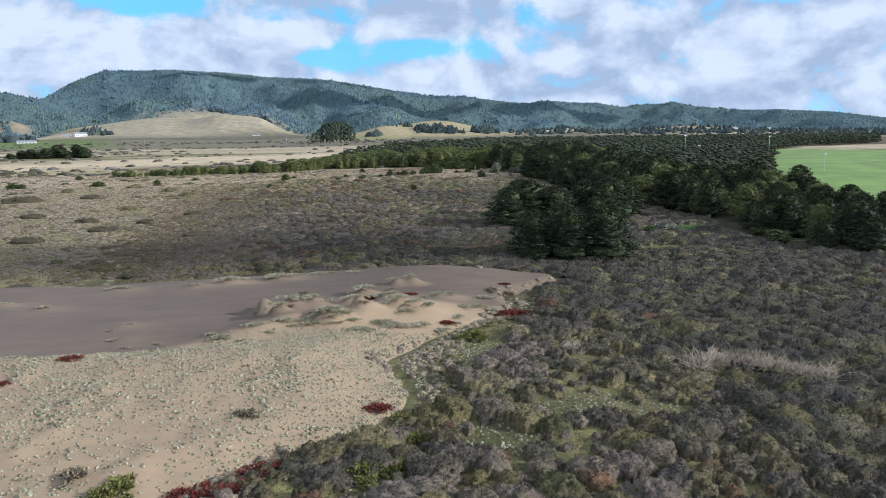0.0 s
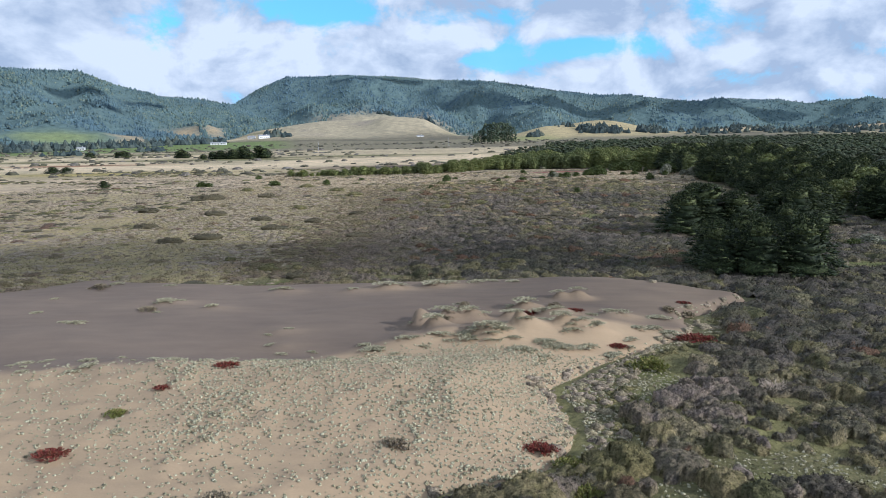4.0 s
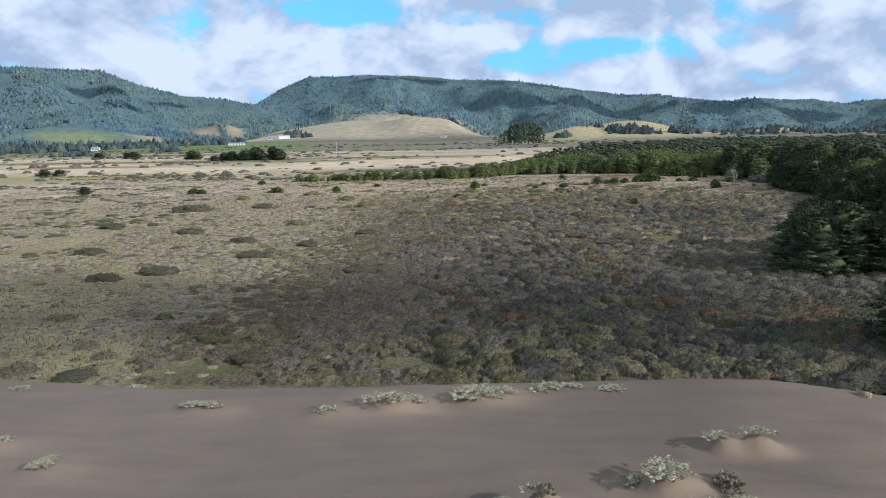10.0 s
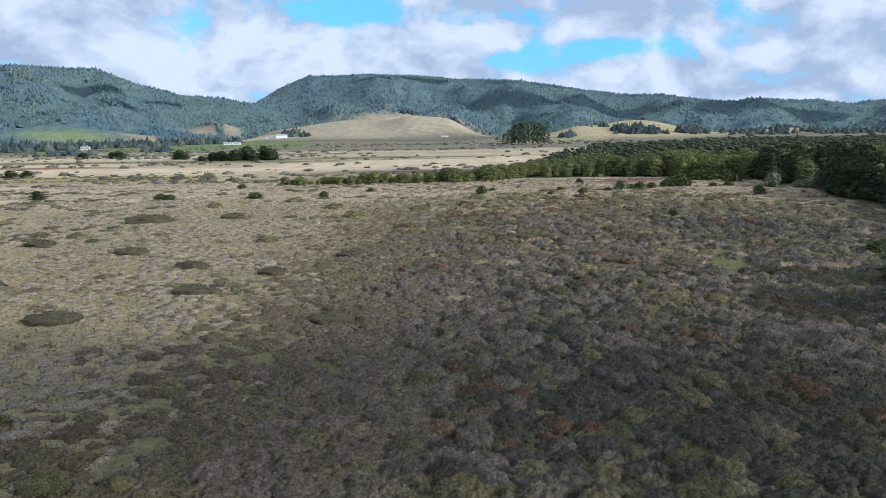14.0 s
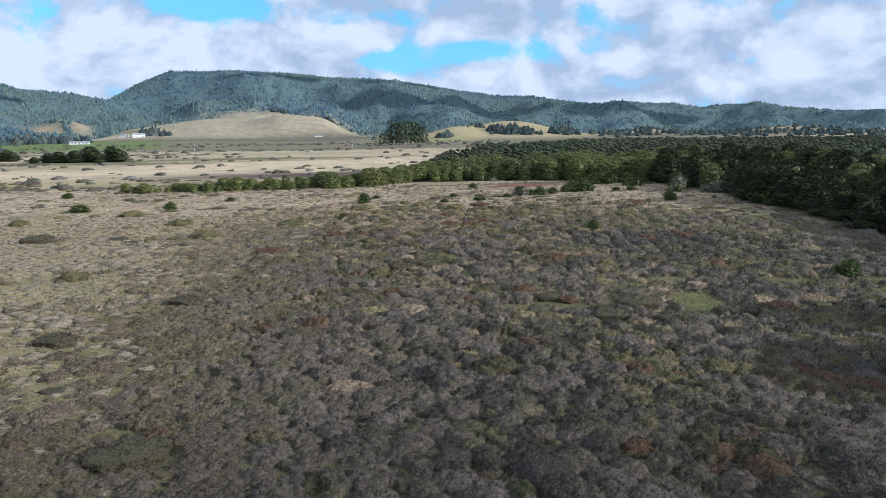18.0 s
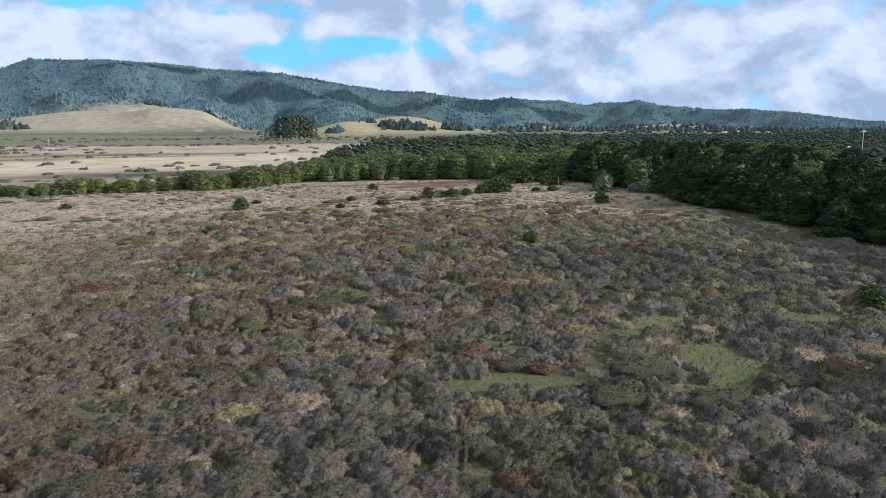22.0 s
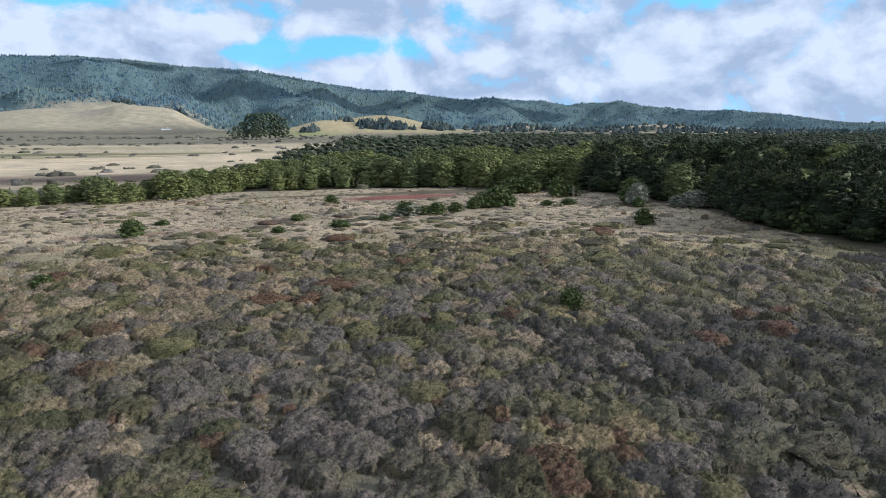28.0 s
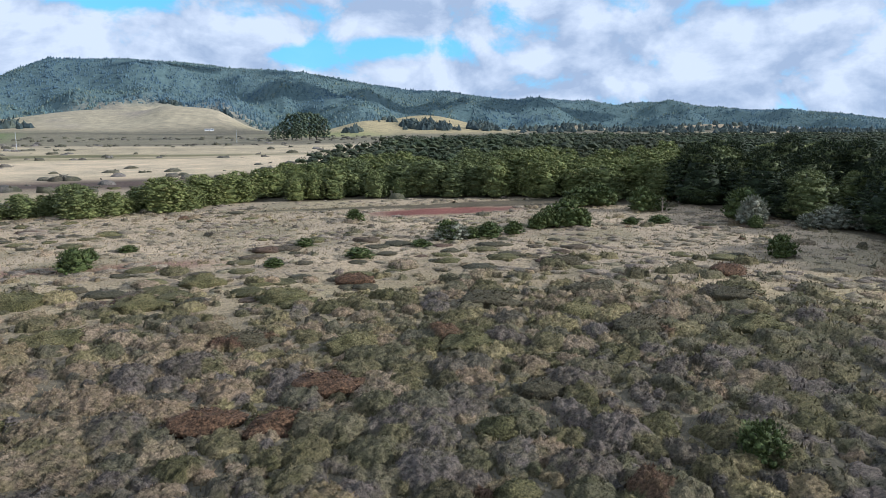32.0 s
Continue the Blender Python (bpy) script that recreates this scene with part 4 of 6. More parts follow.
def mounds():
    """Broad single shrubs that stand out from the scrub by their colour."""
    r = np.random.default_rng(29)
    forms = {}
    kinds = (("olive_mound", OLIVE_SCRUB, "broad olive-green shrub in a low mound"), ("dark_mound", DARK_SCRUB, "broad dark brown-green shrub in a low mound"), ("rust_mound", RUST_SCRUB, "rusty brown shrub in a low mound"))
    for k, (name, mat, label) in enumerate(kinds):
        forms[k] = [mesh(name, *dome(500 + 10 * k + i, 7, 16, 260, 0.3, 0.16), mat, True) for i in range(3)]
    for i, (x, y, s, k) in enumerate(MOUND_SPOTS):
        name, mat, label = kinds[k]
        ob = new(name, forms[k][i % 3])
        z = float(lay_z(x, y)[0]) + 0.12
        ob.matrix_basis = Matrix.Translation((x, y, z)) @ Matrix.Rotation(r.uniform(-0.3, 0.3), 4, "Z") @ Matrix.Diagonal((s * 1.15, s * 0.8, 0.4 + 0.26 * s, 1))
        tagged(ob, label, "shrub", "broad mounded shrubs in the scrub")


def heath_field():
    """Low heath, tufts of dry grass and small dark shrubs on the open land."""
    x, y, r = jittered(-175, 130, 74, 372, 1.75, 15)
    keep = in_sight(x, y) & (dune_in(x, y) < -0.4) & (in_wood(x, y) < 0.5)
    x, y = x[keep], y[keep]
    open_ = openness(x, y)
    keep = ~on_red(x, y) & (r.uniform(0, 1, len(x)) < open_) & (r.uniform(0, 1, len(x)) < np.where((y > 285) | ((y > 245) & (x > -20)), 0.4, 0.95))
    x, y = x[keep], y[keep]
    n = len(x)
    wide = 1 + 0.7 * np.clip(fbm(x, y, 12, 3, 91), -0.6, 1)
    size = r.uniform(0.5, 1.3, n) * wide
    high = r.uniform(0.10, 0.34, n) * wide
    stuff("low_heath", scattered(LOW_SHRUBS, r.integers(0, 10, n), x, y, lay_z(x, y) - 0.05, size, high, r.uniform(0, 6.28, n)), HEATH, "low pale grey-tan heath and dry grass", "heath")
    x, y, r = jittered(-260, 130, 85, 420, 4.2, 16)
    patch = fbm(x * 0.5, y, 16, 3, 93) + 0.25 * fbm(x, y, 4, 2, 94)
    keep = in_sight(x, y) & (dune_in(x, y) < -1) & (in_wood(x, y) < 0.5) & (openness(x, y) > 0.5) & (patch + r.uniform(-0.2, 0.2, len(x)) > 0.26)
    x, y = x[keep], y[keep]
    n = len(x)
    for name, some, mat, label in (("dark_heath", r.uniform(0, 1, n) < 0.55, DARK_SCRUB, "low dark brown heath mats in dry grass"), ("olive_heath", None, OLIVE_SCRUB, "low olive shrubs scattered in dry grass")):
        s = np.nonzero(some if some is not None else ~last)[0]
        last = some
        size = r.uniform(0.8, 2.3, len(s))
        stuff(name, scattered(CUSHIONS, r.integers(0, 10, len(s)), x[s], y[s], lay_z(x[s], y[s]) - 0.05, size, size * r.uniform(0.15, 0.3, len(s)), r.uniform(0, 6.28, len(s))), mat, label, "shrubs")


def plain_bushes():
    """Bushes dotted over the wide plain."""
    r = np.random.default_rng(19)
    x, y = r.uniform(-700, 260, 3800), r.uniform(350, 1150, 3800)
    keep = (np.abs(x) < 0.75 * (y + 30)) & (in_wood(x, y) < 0.5) & (fbm(x * 0.3, y, 70, 3, 95) + r.uniform(-0.35, 0.35, 3800) > 0.05)
    x, y = x[keep], y[keep]
    n = len(x)
    size = r.uniform(0.8, 3.0, n) ** 1.15
    stuff("plain_shrubs", scattered(FAR_SHRUBS, r.integers(0, 10, n), x, y, land_z(x, y) - 0.1, size, size * r.uniform(0.35, 0.7, n), r.uniform(0, 6.28, n)), SHADY_SCRUB, "small dark shrubs dotted over the dry plain", "shrubs")


def dune_plants():
    """Small silvery plants that stud the foredune."""
    x, y, r = jittered(-62, 33, 8, 60, 0.31, 23)
    inside = dune_in(x, y)
    dens = step(-(y - np.interp(x, (-60, -39, -29, -16, -13, -5, 4, 14, 24, 32), (44, 44, 44.5, 45, 47.5, 50, 51, 48, 53, 58))), -1, 2.5)
    dens = 1.5 * dens * (0.45 + 0.55 * step(x, -24, -10)) * np.where(inside < -0.5, 0.35, 1.0) * (0.5 + 0.55 * fbm(x, y, 8, 3, 97) + 0.35 * step(x, -2, 6) + 0.3 * np.exp(-((y - 40) / 3) ** 2)) * step(x, -75, -12)
    keep = ((inside > -0.5) | (clearing(x, y) > 0.3)) & (r.uniform(0, 1, len(x)) < dens)
    x, y = x[keep], y[keep]
    n = len(x)
    size = r.uniform(0.06, 0.15, n) * (1 + 0.6 * np.clip(fbm(x, y, 5, 2, 98), 0, 1))
    stuff("silver_dune_plants", scattered(TUFTS, r.integers(0, 6, n), x, y, lay_z(x, y) - 0.03, size, size * r.uniform(0.7, 1.1, n), r.uniform(0, 6.28, n)), SILVER, "small silvery green plants studding the sand", "dune plants")


def dune_fringe():
    """Weeds and grass where the sand gives way to scrub."""
    x, y, r = jittered(-20, 46, 10, 84, 0.62, 27)
    inside = dune_in(x, y)
    keep = (np.abs(inside + 0.6) < 3.6 + 2.0 * fbm(x, y, 6, 2, 99)) & ((x > 2) | (y < 24)) & (r.uniform(0, 1, len(x)) < 0.62) & (y < np.interp(x, *DUNE_FAR) - 4)
    x, y, inside = x[keep], y[keep], inside[keep]
    n = len(x)
    kind = fbm(x, y, 5, 2, 100) + r.uniform(-0.3, 0.3, n)
    for name, some, mat, label in (("fringe_silver", (kind > 0.0) & (inside > -1.6), SILVER, "silvery weeds at the sand's edge"), ("fringe_grass", (kind > 0.05) & (inside <= -1.6), OLIVE_SCRUB, "olive weeds and grass at the sand's edge"), ("fringe_twigs", (kind <= 0.0) | ((kind <= 0.05) & (inside <= -1.6)), HEATH, "dry tan weeds at the sand's edge")):
        s = np.nonzero(some)[0]
        silver = name == "fringe_silver"
        size = r.uniform(0.09, 0.26, len(s)) if silver else r.uniform(0.25, 0.62, len(s))
        stuff(name, scattered(TUFTS if silver else LOW_SHRUBS, r.integers(0, 6, len(s)), x[s], y[s], lay_z(x[s], y[s]) - 0.04, size, size * r.uniform(0.4, 0.7, len(s)), r.uniform(0, 6.28, len(s))), mat, label, "weeds")


scrub_field()
mounds()
dune_fringe()
heath_field()
plain_bushes()
dune_plants()

# ---- trees ----
def empty(name, label, category, group=""):
    return tagged(new(name), label, category, group)


def part(name, me, parent, label=""):
    ob = new(name, me)
    ob.parent = parent
    if label:
        ob["label"] = label
    return ob


ICO = bmesh.new()
bmesh.ops.create_icosphere(ICO, subdivisions=1, radius=1.0)
ICO_V = np.array([v.co[:] for v in ICO.verts])
ICO_T = np.array([[v.index for v in f.verts] for f in ICO.faces])
ICO.free()


def tube(points, radii, segs=6):
    """A tapered limb through the points."""
    pts = [Vector(p) for p in points]
    verts, tris = [], []
    for i, (p, rad) in enumerate(zip(pts, radii)):
        way = (pts[min(i + 1, len(pts) - 1)] - pts[max(i - 1, 0)]).normalized()
        a = way.orthogonal().normalized()
        b = way.cross(a)
        for k in range(segs):
            t = 2 * math.pi * k / segs
            verts.append(p + (a * math.cos(t) + b * math.sin(t)) * rad)
    for i in range(len(pts) - 1):
        for k in range(segs):
            q, w = i * segs + k, i * segs + (k + 1) % segs
            tris += [(q, w, w + segs), (q, w + segs, q + segs)]
    return np.array([v[:] for v in verts]), np.array(tris)


def crown(seed, centres, radii, flat, sprays, length, outward=0.5, up=0.2, width=0.3, inner=()):
    """Clumps of foliage: a ragged core and many leafy sprays for each."""
    r = np.random.default_rng(seed)
    pieces = []
    mid = centres.mean(0)
    for c, wide, tall in inner:
        # shaded wood and old foliage inside the crown
        jag = 1 + 0.25 * r.uniform(-1, 1, (len(ICO_V), 1))
        pieces.append((ICO_V * jag * np.array([wide, wide, tall]) + np.array(c), ICO_T))
    for c, rad in zip(centres, radii):
        jag = 1 + 0.35 * r.uniform(-1, 1, (len(ICO_V), 1))
        core = ICO_V * jag * np.array([rad * 0.62, rad * 0.62, rad * 0.62 * flat])
        turn = r.uniform(0, 6.28)
        core = core @ np.array([[math.cos(turn), math.sin(turn), 0], [-math.sin(turn), math.cos(turn), 0], [0, 0, 1]])
        pieces.append((core + c, ICO_T))
        d = r.normal(0, 1, (sprays, 3))
        d[:, 2] = np.abs(d[:, 2]) * 0.8 + d[:, 2] * 0.2
        d /= np.linalg.norm(d, axis=1)[:, None]
        base = c + d * np.array([rad, rad, rad * flat]) * r.uniform(0.6, 0.92, (sprays, 1))
        out = c - mid
        out = out / (np.linalg.norm(out) + 1e-6)
        way = d * 0.7 + out * outward + np.array([0, 0, up]) + r.normal(0, 0.22, (sprays, 3))
        way /= np.linalg.norm(way, axis=1)[:, None]
        side = np.cross(way, np.array([0, 0, 1.0]) + r.normal(0, 0.35, (sprays, 3)))
        side /= np.linalg.norm(side, axis=1)[:, None] + 1e-6
        ln = length * r.uniform(0.55, 1.35, (sprays, 1))
        mids = base + way * ln * 0.45
        sag = np.cross(side, way) * ln * 0.1
        v = np.stack([base, mids - side * ln * width - sag, base + way * ln, mids + side * ln * width - sag], 1).reshape(-1, 3)
        k = np.arange(sprays)[:, None] * 4
        pieces.append((v, np.concatenate([k + [0, 1, 2], k + [0, 2, 3]])))
    return joined(pieces)


def tree_form(kind, seed):
    """Trunk and crown meshes of a tree of about ten metres."""
    r = np.random.default_rng(seed)
    limbs, centres, radii = [], [], []
    if kind == "cypress":
        H, lean = 10.0, r.uniform(-0.5, 0.5, 2)
        trunk = [(lean[0] * t * t, lean[1] * t * t, H * 0.86 * t - 0.3) for t in np.linspace(0, 1, 6)]
        limbs.append(tube(trunk, [0.42, 0.34, 0.27, 0.2, 0.12, 0.04], 7))
        n = 130
        for i in range(n):
            t = 0.03 + 0.97 * (i + r.uniform(0, 1)) / n
            a = i * 2.39996 + r.uniform(-0.4, 0.4)
            reach = 4.9 * (1 - max(0, t - 0.2) / 0.8) ** 0.5 * min(1, 0.7 + t * 1.9)
            q = reach * r.uniform(0.62, 1.08)
            c = np.array([math.cos(a) * q + lean[0] * t * t, math.sin(a) * q + lean[1] * t * t, H * t * 0.95 + 0.2 + 0.06 * q])
            centres.append(c)
            radii.append(r.uniform(0.55, 1.05) * (1.1 - 0.3 * t))
            if i % 12 == 0:
                limbs.append(tube([(lean[0] * t * t, lean[1] * t * t, max(0.6, H * t * 0.8 - 0.6)), tuple(c * np.array([0.55, 0.55, 1]) - [0, 0, 0.3]), tuple(c)], [0.13, 0.08, 0.03], 5))
        inside = [((lean[0] * t * t, lean[1] * t * t, H * t * 0.95), 3.7 * (1 - max(0, t - 0.2) / 0.8) ** 0.5 * min(1, 0.7 + t * 1.9), 1.5) for t in (0.1, 0.24, 0.38, 0.52, 0.66, 0.8)]
        leaves = crown(seed, np.array(centres), radii, 0.4, 26, 0.5, 0.8, 0.12, 0.13, inside)
    elif kind == "pine":
        H, lean = 9.0, r.uniform(-0.8, 0.8, 2)
        trunk = [(lean[0] * t, lean[1] * t, H * 0.8 * t - 0.3) for t in np.linspace(0, 1, 5)]
        limbs.append(tube(trunk, [0.3, 0.25, 0.19, 0.12, 0.04], 6))
        n = 130
        for i in range(n):
            t = 0.16 + 0.84 * (i + r.uniform(0, 1)) / n
            a = i * 2.39996 + r.uniform(-0.5, 0.5)
            reach = 3.5 * math.sqrt(max(0.02, 1 - ((t - 0.42) / 0.60) ** 2))
            q = reach * r.uniform(0.6, 1.12)
            c = np.array([math.cos(a) * q + lean[0] * t, math.sin(a) * q + lean[1] * t, H * t])
            centres.append(c)
            radii.append(r.uniform(0.42, 0.85))
            if i % 16 == 0:
                limbs.append(tube([(lean[0] * t, lean[1] * t, max(0.5, H * t * 0.8 - 0.5)), tuple(c)], [0.1, 0.03], 5))
        inside = [((lean[0] * t, lean[1] * t, H * t), 2.7 * math.sqrt(max(0.02, 1 - ((t - 0.42) / 0.60) ** 2)), 1.3) for t in (0.24, 0.38, 0.52, 0.66, 0.8)]
        leaves = crown(seed, np.array(centres), radii, 0.66, 24, 0.36, 0.45, 0.35, 0.17, inside)
    elif kind == "bush":
        limbs.append(tube([(0, 0, -0.2), (0.1, 0.05, 0.8), (0.1, 0.1, 1.6)], [0.09, 0.07, 0.03], 5))
        for i in range(4):
            a = i * 1.57 + r.uniform(-0.4, 0.4)
            limbs.append(tube([(0, 0, 0.1), (math.cos(a) * 0.6, math.sin(a) * 0.6, 0.9)], [0.06, 0.02], 4))
        n = 34
        for i in range(n):
            t = (i + r.uniform(0, 1)) / n
            a = i * 2.39996
            q = 1.45 * math.sqrt(max(0.03, 1 - t * t)) * r.uniform(0.55, 1.08)
            centres.append(np.array([math.cos(a) * q, math.sin(a) * q, 0.25 + 1.75 * t * r.uniform(0.85, 1.1)]))
            radii.append(r.uniform(0.32, 0.56))
        leaves = crown(seed, np.array(centres), radii, 0.8, 30, 0.26, 0.5, 0.35, 0.22, [((0, 0, 0.5), 1.1, 0.6), ((0, 0, 1.1), 0.9, 0.6)])
    elif kind == "euc":
        H = 24.0
        trunk = [(r.uniform(-0.4, 0.4) * t, r.uniform(-0.4, 0.4) * t, H * 0.85 * t - 0.4) for t in np.linspace(0, 1, 6)]
        limbs.append(tube(trunk, [0.6, 0.5, 0.4, 0.3, 0.2, 0.06], 6))
        n = 60
        for i in range(n):
            t = 0.12 + 0.88 * (i + r.uniform(0, 1)) / n
            a = i * 2.39996
            q = 7.0 * math.sqrt(max(0.03, 1 - ((t - 0.5) / 0.55) ** 2)) * r.uniform(0.5, 1.1)
            centres.append(np.array([math.cos(a) * q, math.sin(a) * q, H * t]))
            radii.append(r.uniform(1.6, 2.8))
        leaves = crown(seed, np.array(centres), radii, 0.8, 18, 0.9, 0.4, 0.2, 0.25)
    return joined(limbs), leaves


def make_tree(kind, name, leaf_mat, seed, label, category, group=""):
    wood, leaves = tree_form(kind, seed)
    ob = empty(name, label, category, group)
    part("trunk", mesh("trunk", wood[0], wood[1], BARK, True), ob, "bare brown trunk with short limbs")
    part("crown", mesh("crown", leaves[0], leaves[1], leaf_mat, True), ob)
    return ob


def placed(x, y, size, turn, wide=1.0, sink=0.1):
    z = float(lay_z(x, y)[0]) - sink
    return Matrix.Translation((x, y, z)) @ Matrix.Rotation(turn, 4, "Z") @ Matrix.Diagonal((size * wide, size * wide, size, 1))


class Planter:
    """Plants copies of a few tree forms; the first of each form is the form itself."""

    def __init__(self, kind, name, mat, seeds, category):
        self.args = (kind, name, mat)
        self.seeds, self.category, self.forms, self.count = seeds, category, {}, 0

    def plant(self, x, y, size, r, label, group, wide=1.0, sink=0.1):
        seed = self.seeds[self.count % len(self.seeds)]
        self.count += 1
        m = placed(x, y, size, r.uniform(0, 6.28), wide, sink)
        if seed not in self.forms:
            ob = make_tree(*self.args, seed, label, self.category, group)
            self.forms[seed] = ob
            ob.matrix_basis = m
            return ob
        ob = copy_thing(self.forms[seed], Matrix.Identity(4))
        ob.matrix_basis = m
        return tagged(ob, label, self.category, group)


cypresses = Planter("cypress", "cypress_tree", CYPRESS, (1, 2, 3, 4, 5), "tree")
pines = Planter("pine", "pine_tree", PINE, (11, 12, 13, 14, 15), "tree")
young_pines = Planter("pine", "young_pine", PINE, (16, 17, 18), "tree")
green_bushes = Planter("bush", "green_bush", GREEN_BUSH, (21, 22, 23), "bush")
pale_bushes = Planter("bush", "pale_bush", PALE_BUSH, (25, 26), "bush")
gums = Planter("euc", "gum_tree", GUM, (31, 32, 33), "tree")


def grove():
    """The cypresses that stand apart beside the dune."""
    r = np.random.default_rng(51)
    spots = ((46, 92, 0.84, 0.95), (51.5, 89.5, 0.92, 0.95), (57.5, 88.5, 1.0, 0.95), (53, 97, 0.95, 1.0), (60.5, 93.5, 0.9, 1.0), (47.5, 98, 0.8, 1.0),
             (58.5, 139, 1.0, 1.2), (64.5, 141.5, 1.15, 1.2), (70.5, 139, 1.0, 1.15), (61.5, 147.5, 0.95, 1.1), (68.5, 160, 1.05, 1.1), (86, 143, 1.1, 1.0), (91, 148, 1.2, 1.0), (83, 150, 1.05, 1.0), (96, 152, 1.1, 1.0), (79, 134, 0.75, 1.0))
    for x, y, s, w in spots:
        cypresses.plant(x, y, s, r, "dense dark green cypress standing in grey scrub", "cypresses beside the dune", w * 1.15)


def wood_edge():
    """Trees of the woods that can be told apart, row behind row."""
    r = np.random.default_rng(52)
    x, y, _ = jittered(95, 215, 45, 345, 7.2, 61)
    west = np.interp(y, (40, 74, 90, 110, 135, 160, 205, 236, 270, 305, 330, 345), (112, 107, 99, 100, 112, 113, 108, 111, 113, 120, 116, 112))
    deep = x - west
    keep = (in_wood(x, y) > 0.5) & (deep > 1.0) & (deep < np.where(y < 150, 60, 42)) & ~((np.abs(x - 104) < 13) & (np.abs(y - 126) < 9))
    for px, py, d in zip(x[keep], y[keep], deep[keep]):
        near_lawn = py < 150
        size = r.uniform(0.62, 1.12) * (0.86 if near_lawn else 1.05) + min(d, 30) * (0.003 if near_lawn else 0.008)
        if r.uniform() < 0.78:
            cypresses.plant(px, py, size, r, "dark green cypress in the edge of the wood", "cypresses of the wood edge", r.uniform(0.9, 1.15))
        else:
            pines.plant(px, py, size * 1.05, r, "dark green pine in the edge of the wood", "pines of the wood edge", r.uniform(0.9, 1.2))
    x, y, _ = jittered(22, 175, 328, 440, 5.6, 62)
    front = np.interp(x, (18, 26, 63, 90, 112, 160), (372, 360, 359, 349, 333, 325))
    west2 = np.interp(y, (350, 420, 560), (24, 48, 105))
    keep = (y > front) & (x > west2) & (y - front < 36)
    for px, py, f, w in zip(x[keep], y[keep], front[keep], west2[keep]):
        size = np.interp(px, (22, 45, 80, 120, 170), (0.52, 0.68, 0.82, 0.92, 1.0)) * r.uniform(0.72, 1.28) + min(py - f, 60) * 0.004
        pines.plant(px, py, size, r, "wind-rounded green pine in a dense wood", "pines of the wood behind the meadow", r.uniform(0.95, 1.5), 1.1 * size)
    # the low line of young pines along the dry meadow
    for i in range(64):
        px = -70 + i * 1.55 + r.uniform(-1.4, 1.4)
        py = np.interp(px, (-70, -25, -8, 6, 14, 28), (346, 346, 349, 347, 352, 364)) + r.uniform(-3.5, 7.5)
        size = np.interp(px, (-70, -30, 0, 25), (0.3, 0.42, 0.56, 0.62)) * (0.55 + 0.9 * r.uniform() ** 1.5)
        young_pines.plant(px, py, size, r, "young bushy pine beside dry grass", "young pines along the dry meadow", 1.45, 1.5 * size)


def deep_woods():
    """The rest of the woods, behind the first rows."""
    r = np.random.default_rng(53)
    light = []
    for k in range(4):
        rr = np.random.default_rng(90 + k)
        n = 11
        cs, rs = [], []
        for i in range(n):
            t = 0.25 + 0.75 * (i + rr.uniform()) / n
            a = i * 2.39996
            q = 3.6 * math.sqrt(max(0.02, 1 - ((t - 0.45) / 0.58) ** 2)) * rr.uniform(0.5, 1.1)
            cs.append((math.cos(a) * q, math.sin(a) * q, 9 * t))
            rs.append(rr.uniform(1.4, 2.2))
        light.append(crown(90 + k, np.array(cs), rs, 0.7, 7, 0.6, 0.4, 0.35, 0.22))
    x, y, _ = jittered(40, 900, 60, 800, 7.4, 63)
    west = np.interp(y, (40, 74, 90, 110, 135, 160, 205, 236, 270, 305, 330, 345), (112, 107, 99, 100, 112, 113, 108, 111, 113, 120, 116, 112))
    front = np.interp(x, (18, 26, 63, 90, 112, 160), (372, 360, 359, 349, 333, 325))
    rows = ((y < 345) & (x - west > np.where(y < 150, 60, 42))) | ((y - front > 36) & (y >= 345)) | ((x > 172) & (y > 325) & (y < 420))
    keep = (in_wood(x, y) > 0.5) & rows & (x < 0.9 * (y + 60) + 60) & (r.uniform(0, 1, len(x)) < np.where(y > 560, 0.55, 0.95))
    x, y = x[keep], y[keep]
    n = len(x)
    size = r.uniform(0.85, 1.2, n) * np.where(y < 150, 0.85, 1.0) * np.where(y > 520, 1.1, 1.0)
    pieces = scattered(light, r.integers(0, 4, n), x, y, land_z(x, y) - 0.3, size * 1.15, size * 0.84, r.uniform(0, 6.28, n))
    stuff("deep_wood", pieces, CANOPY, "dense dark canopy of the wood behind its edge", "wood", False)


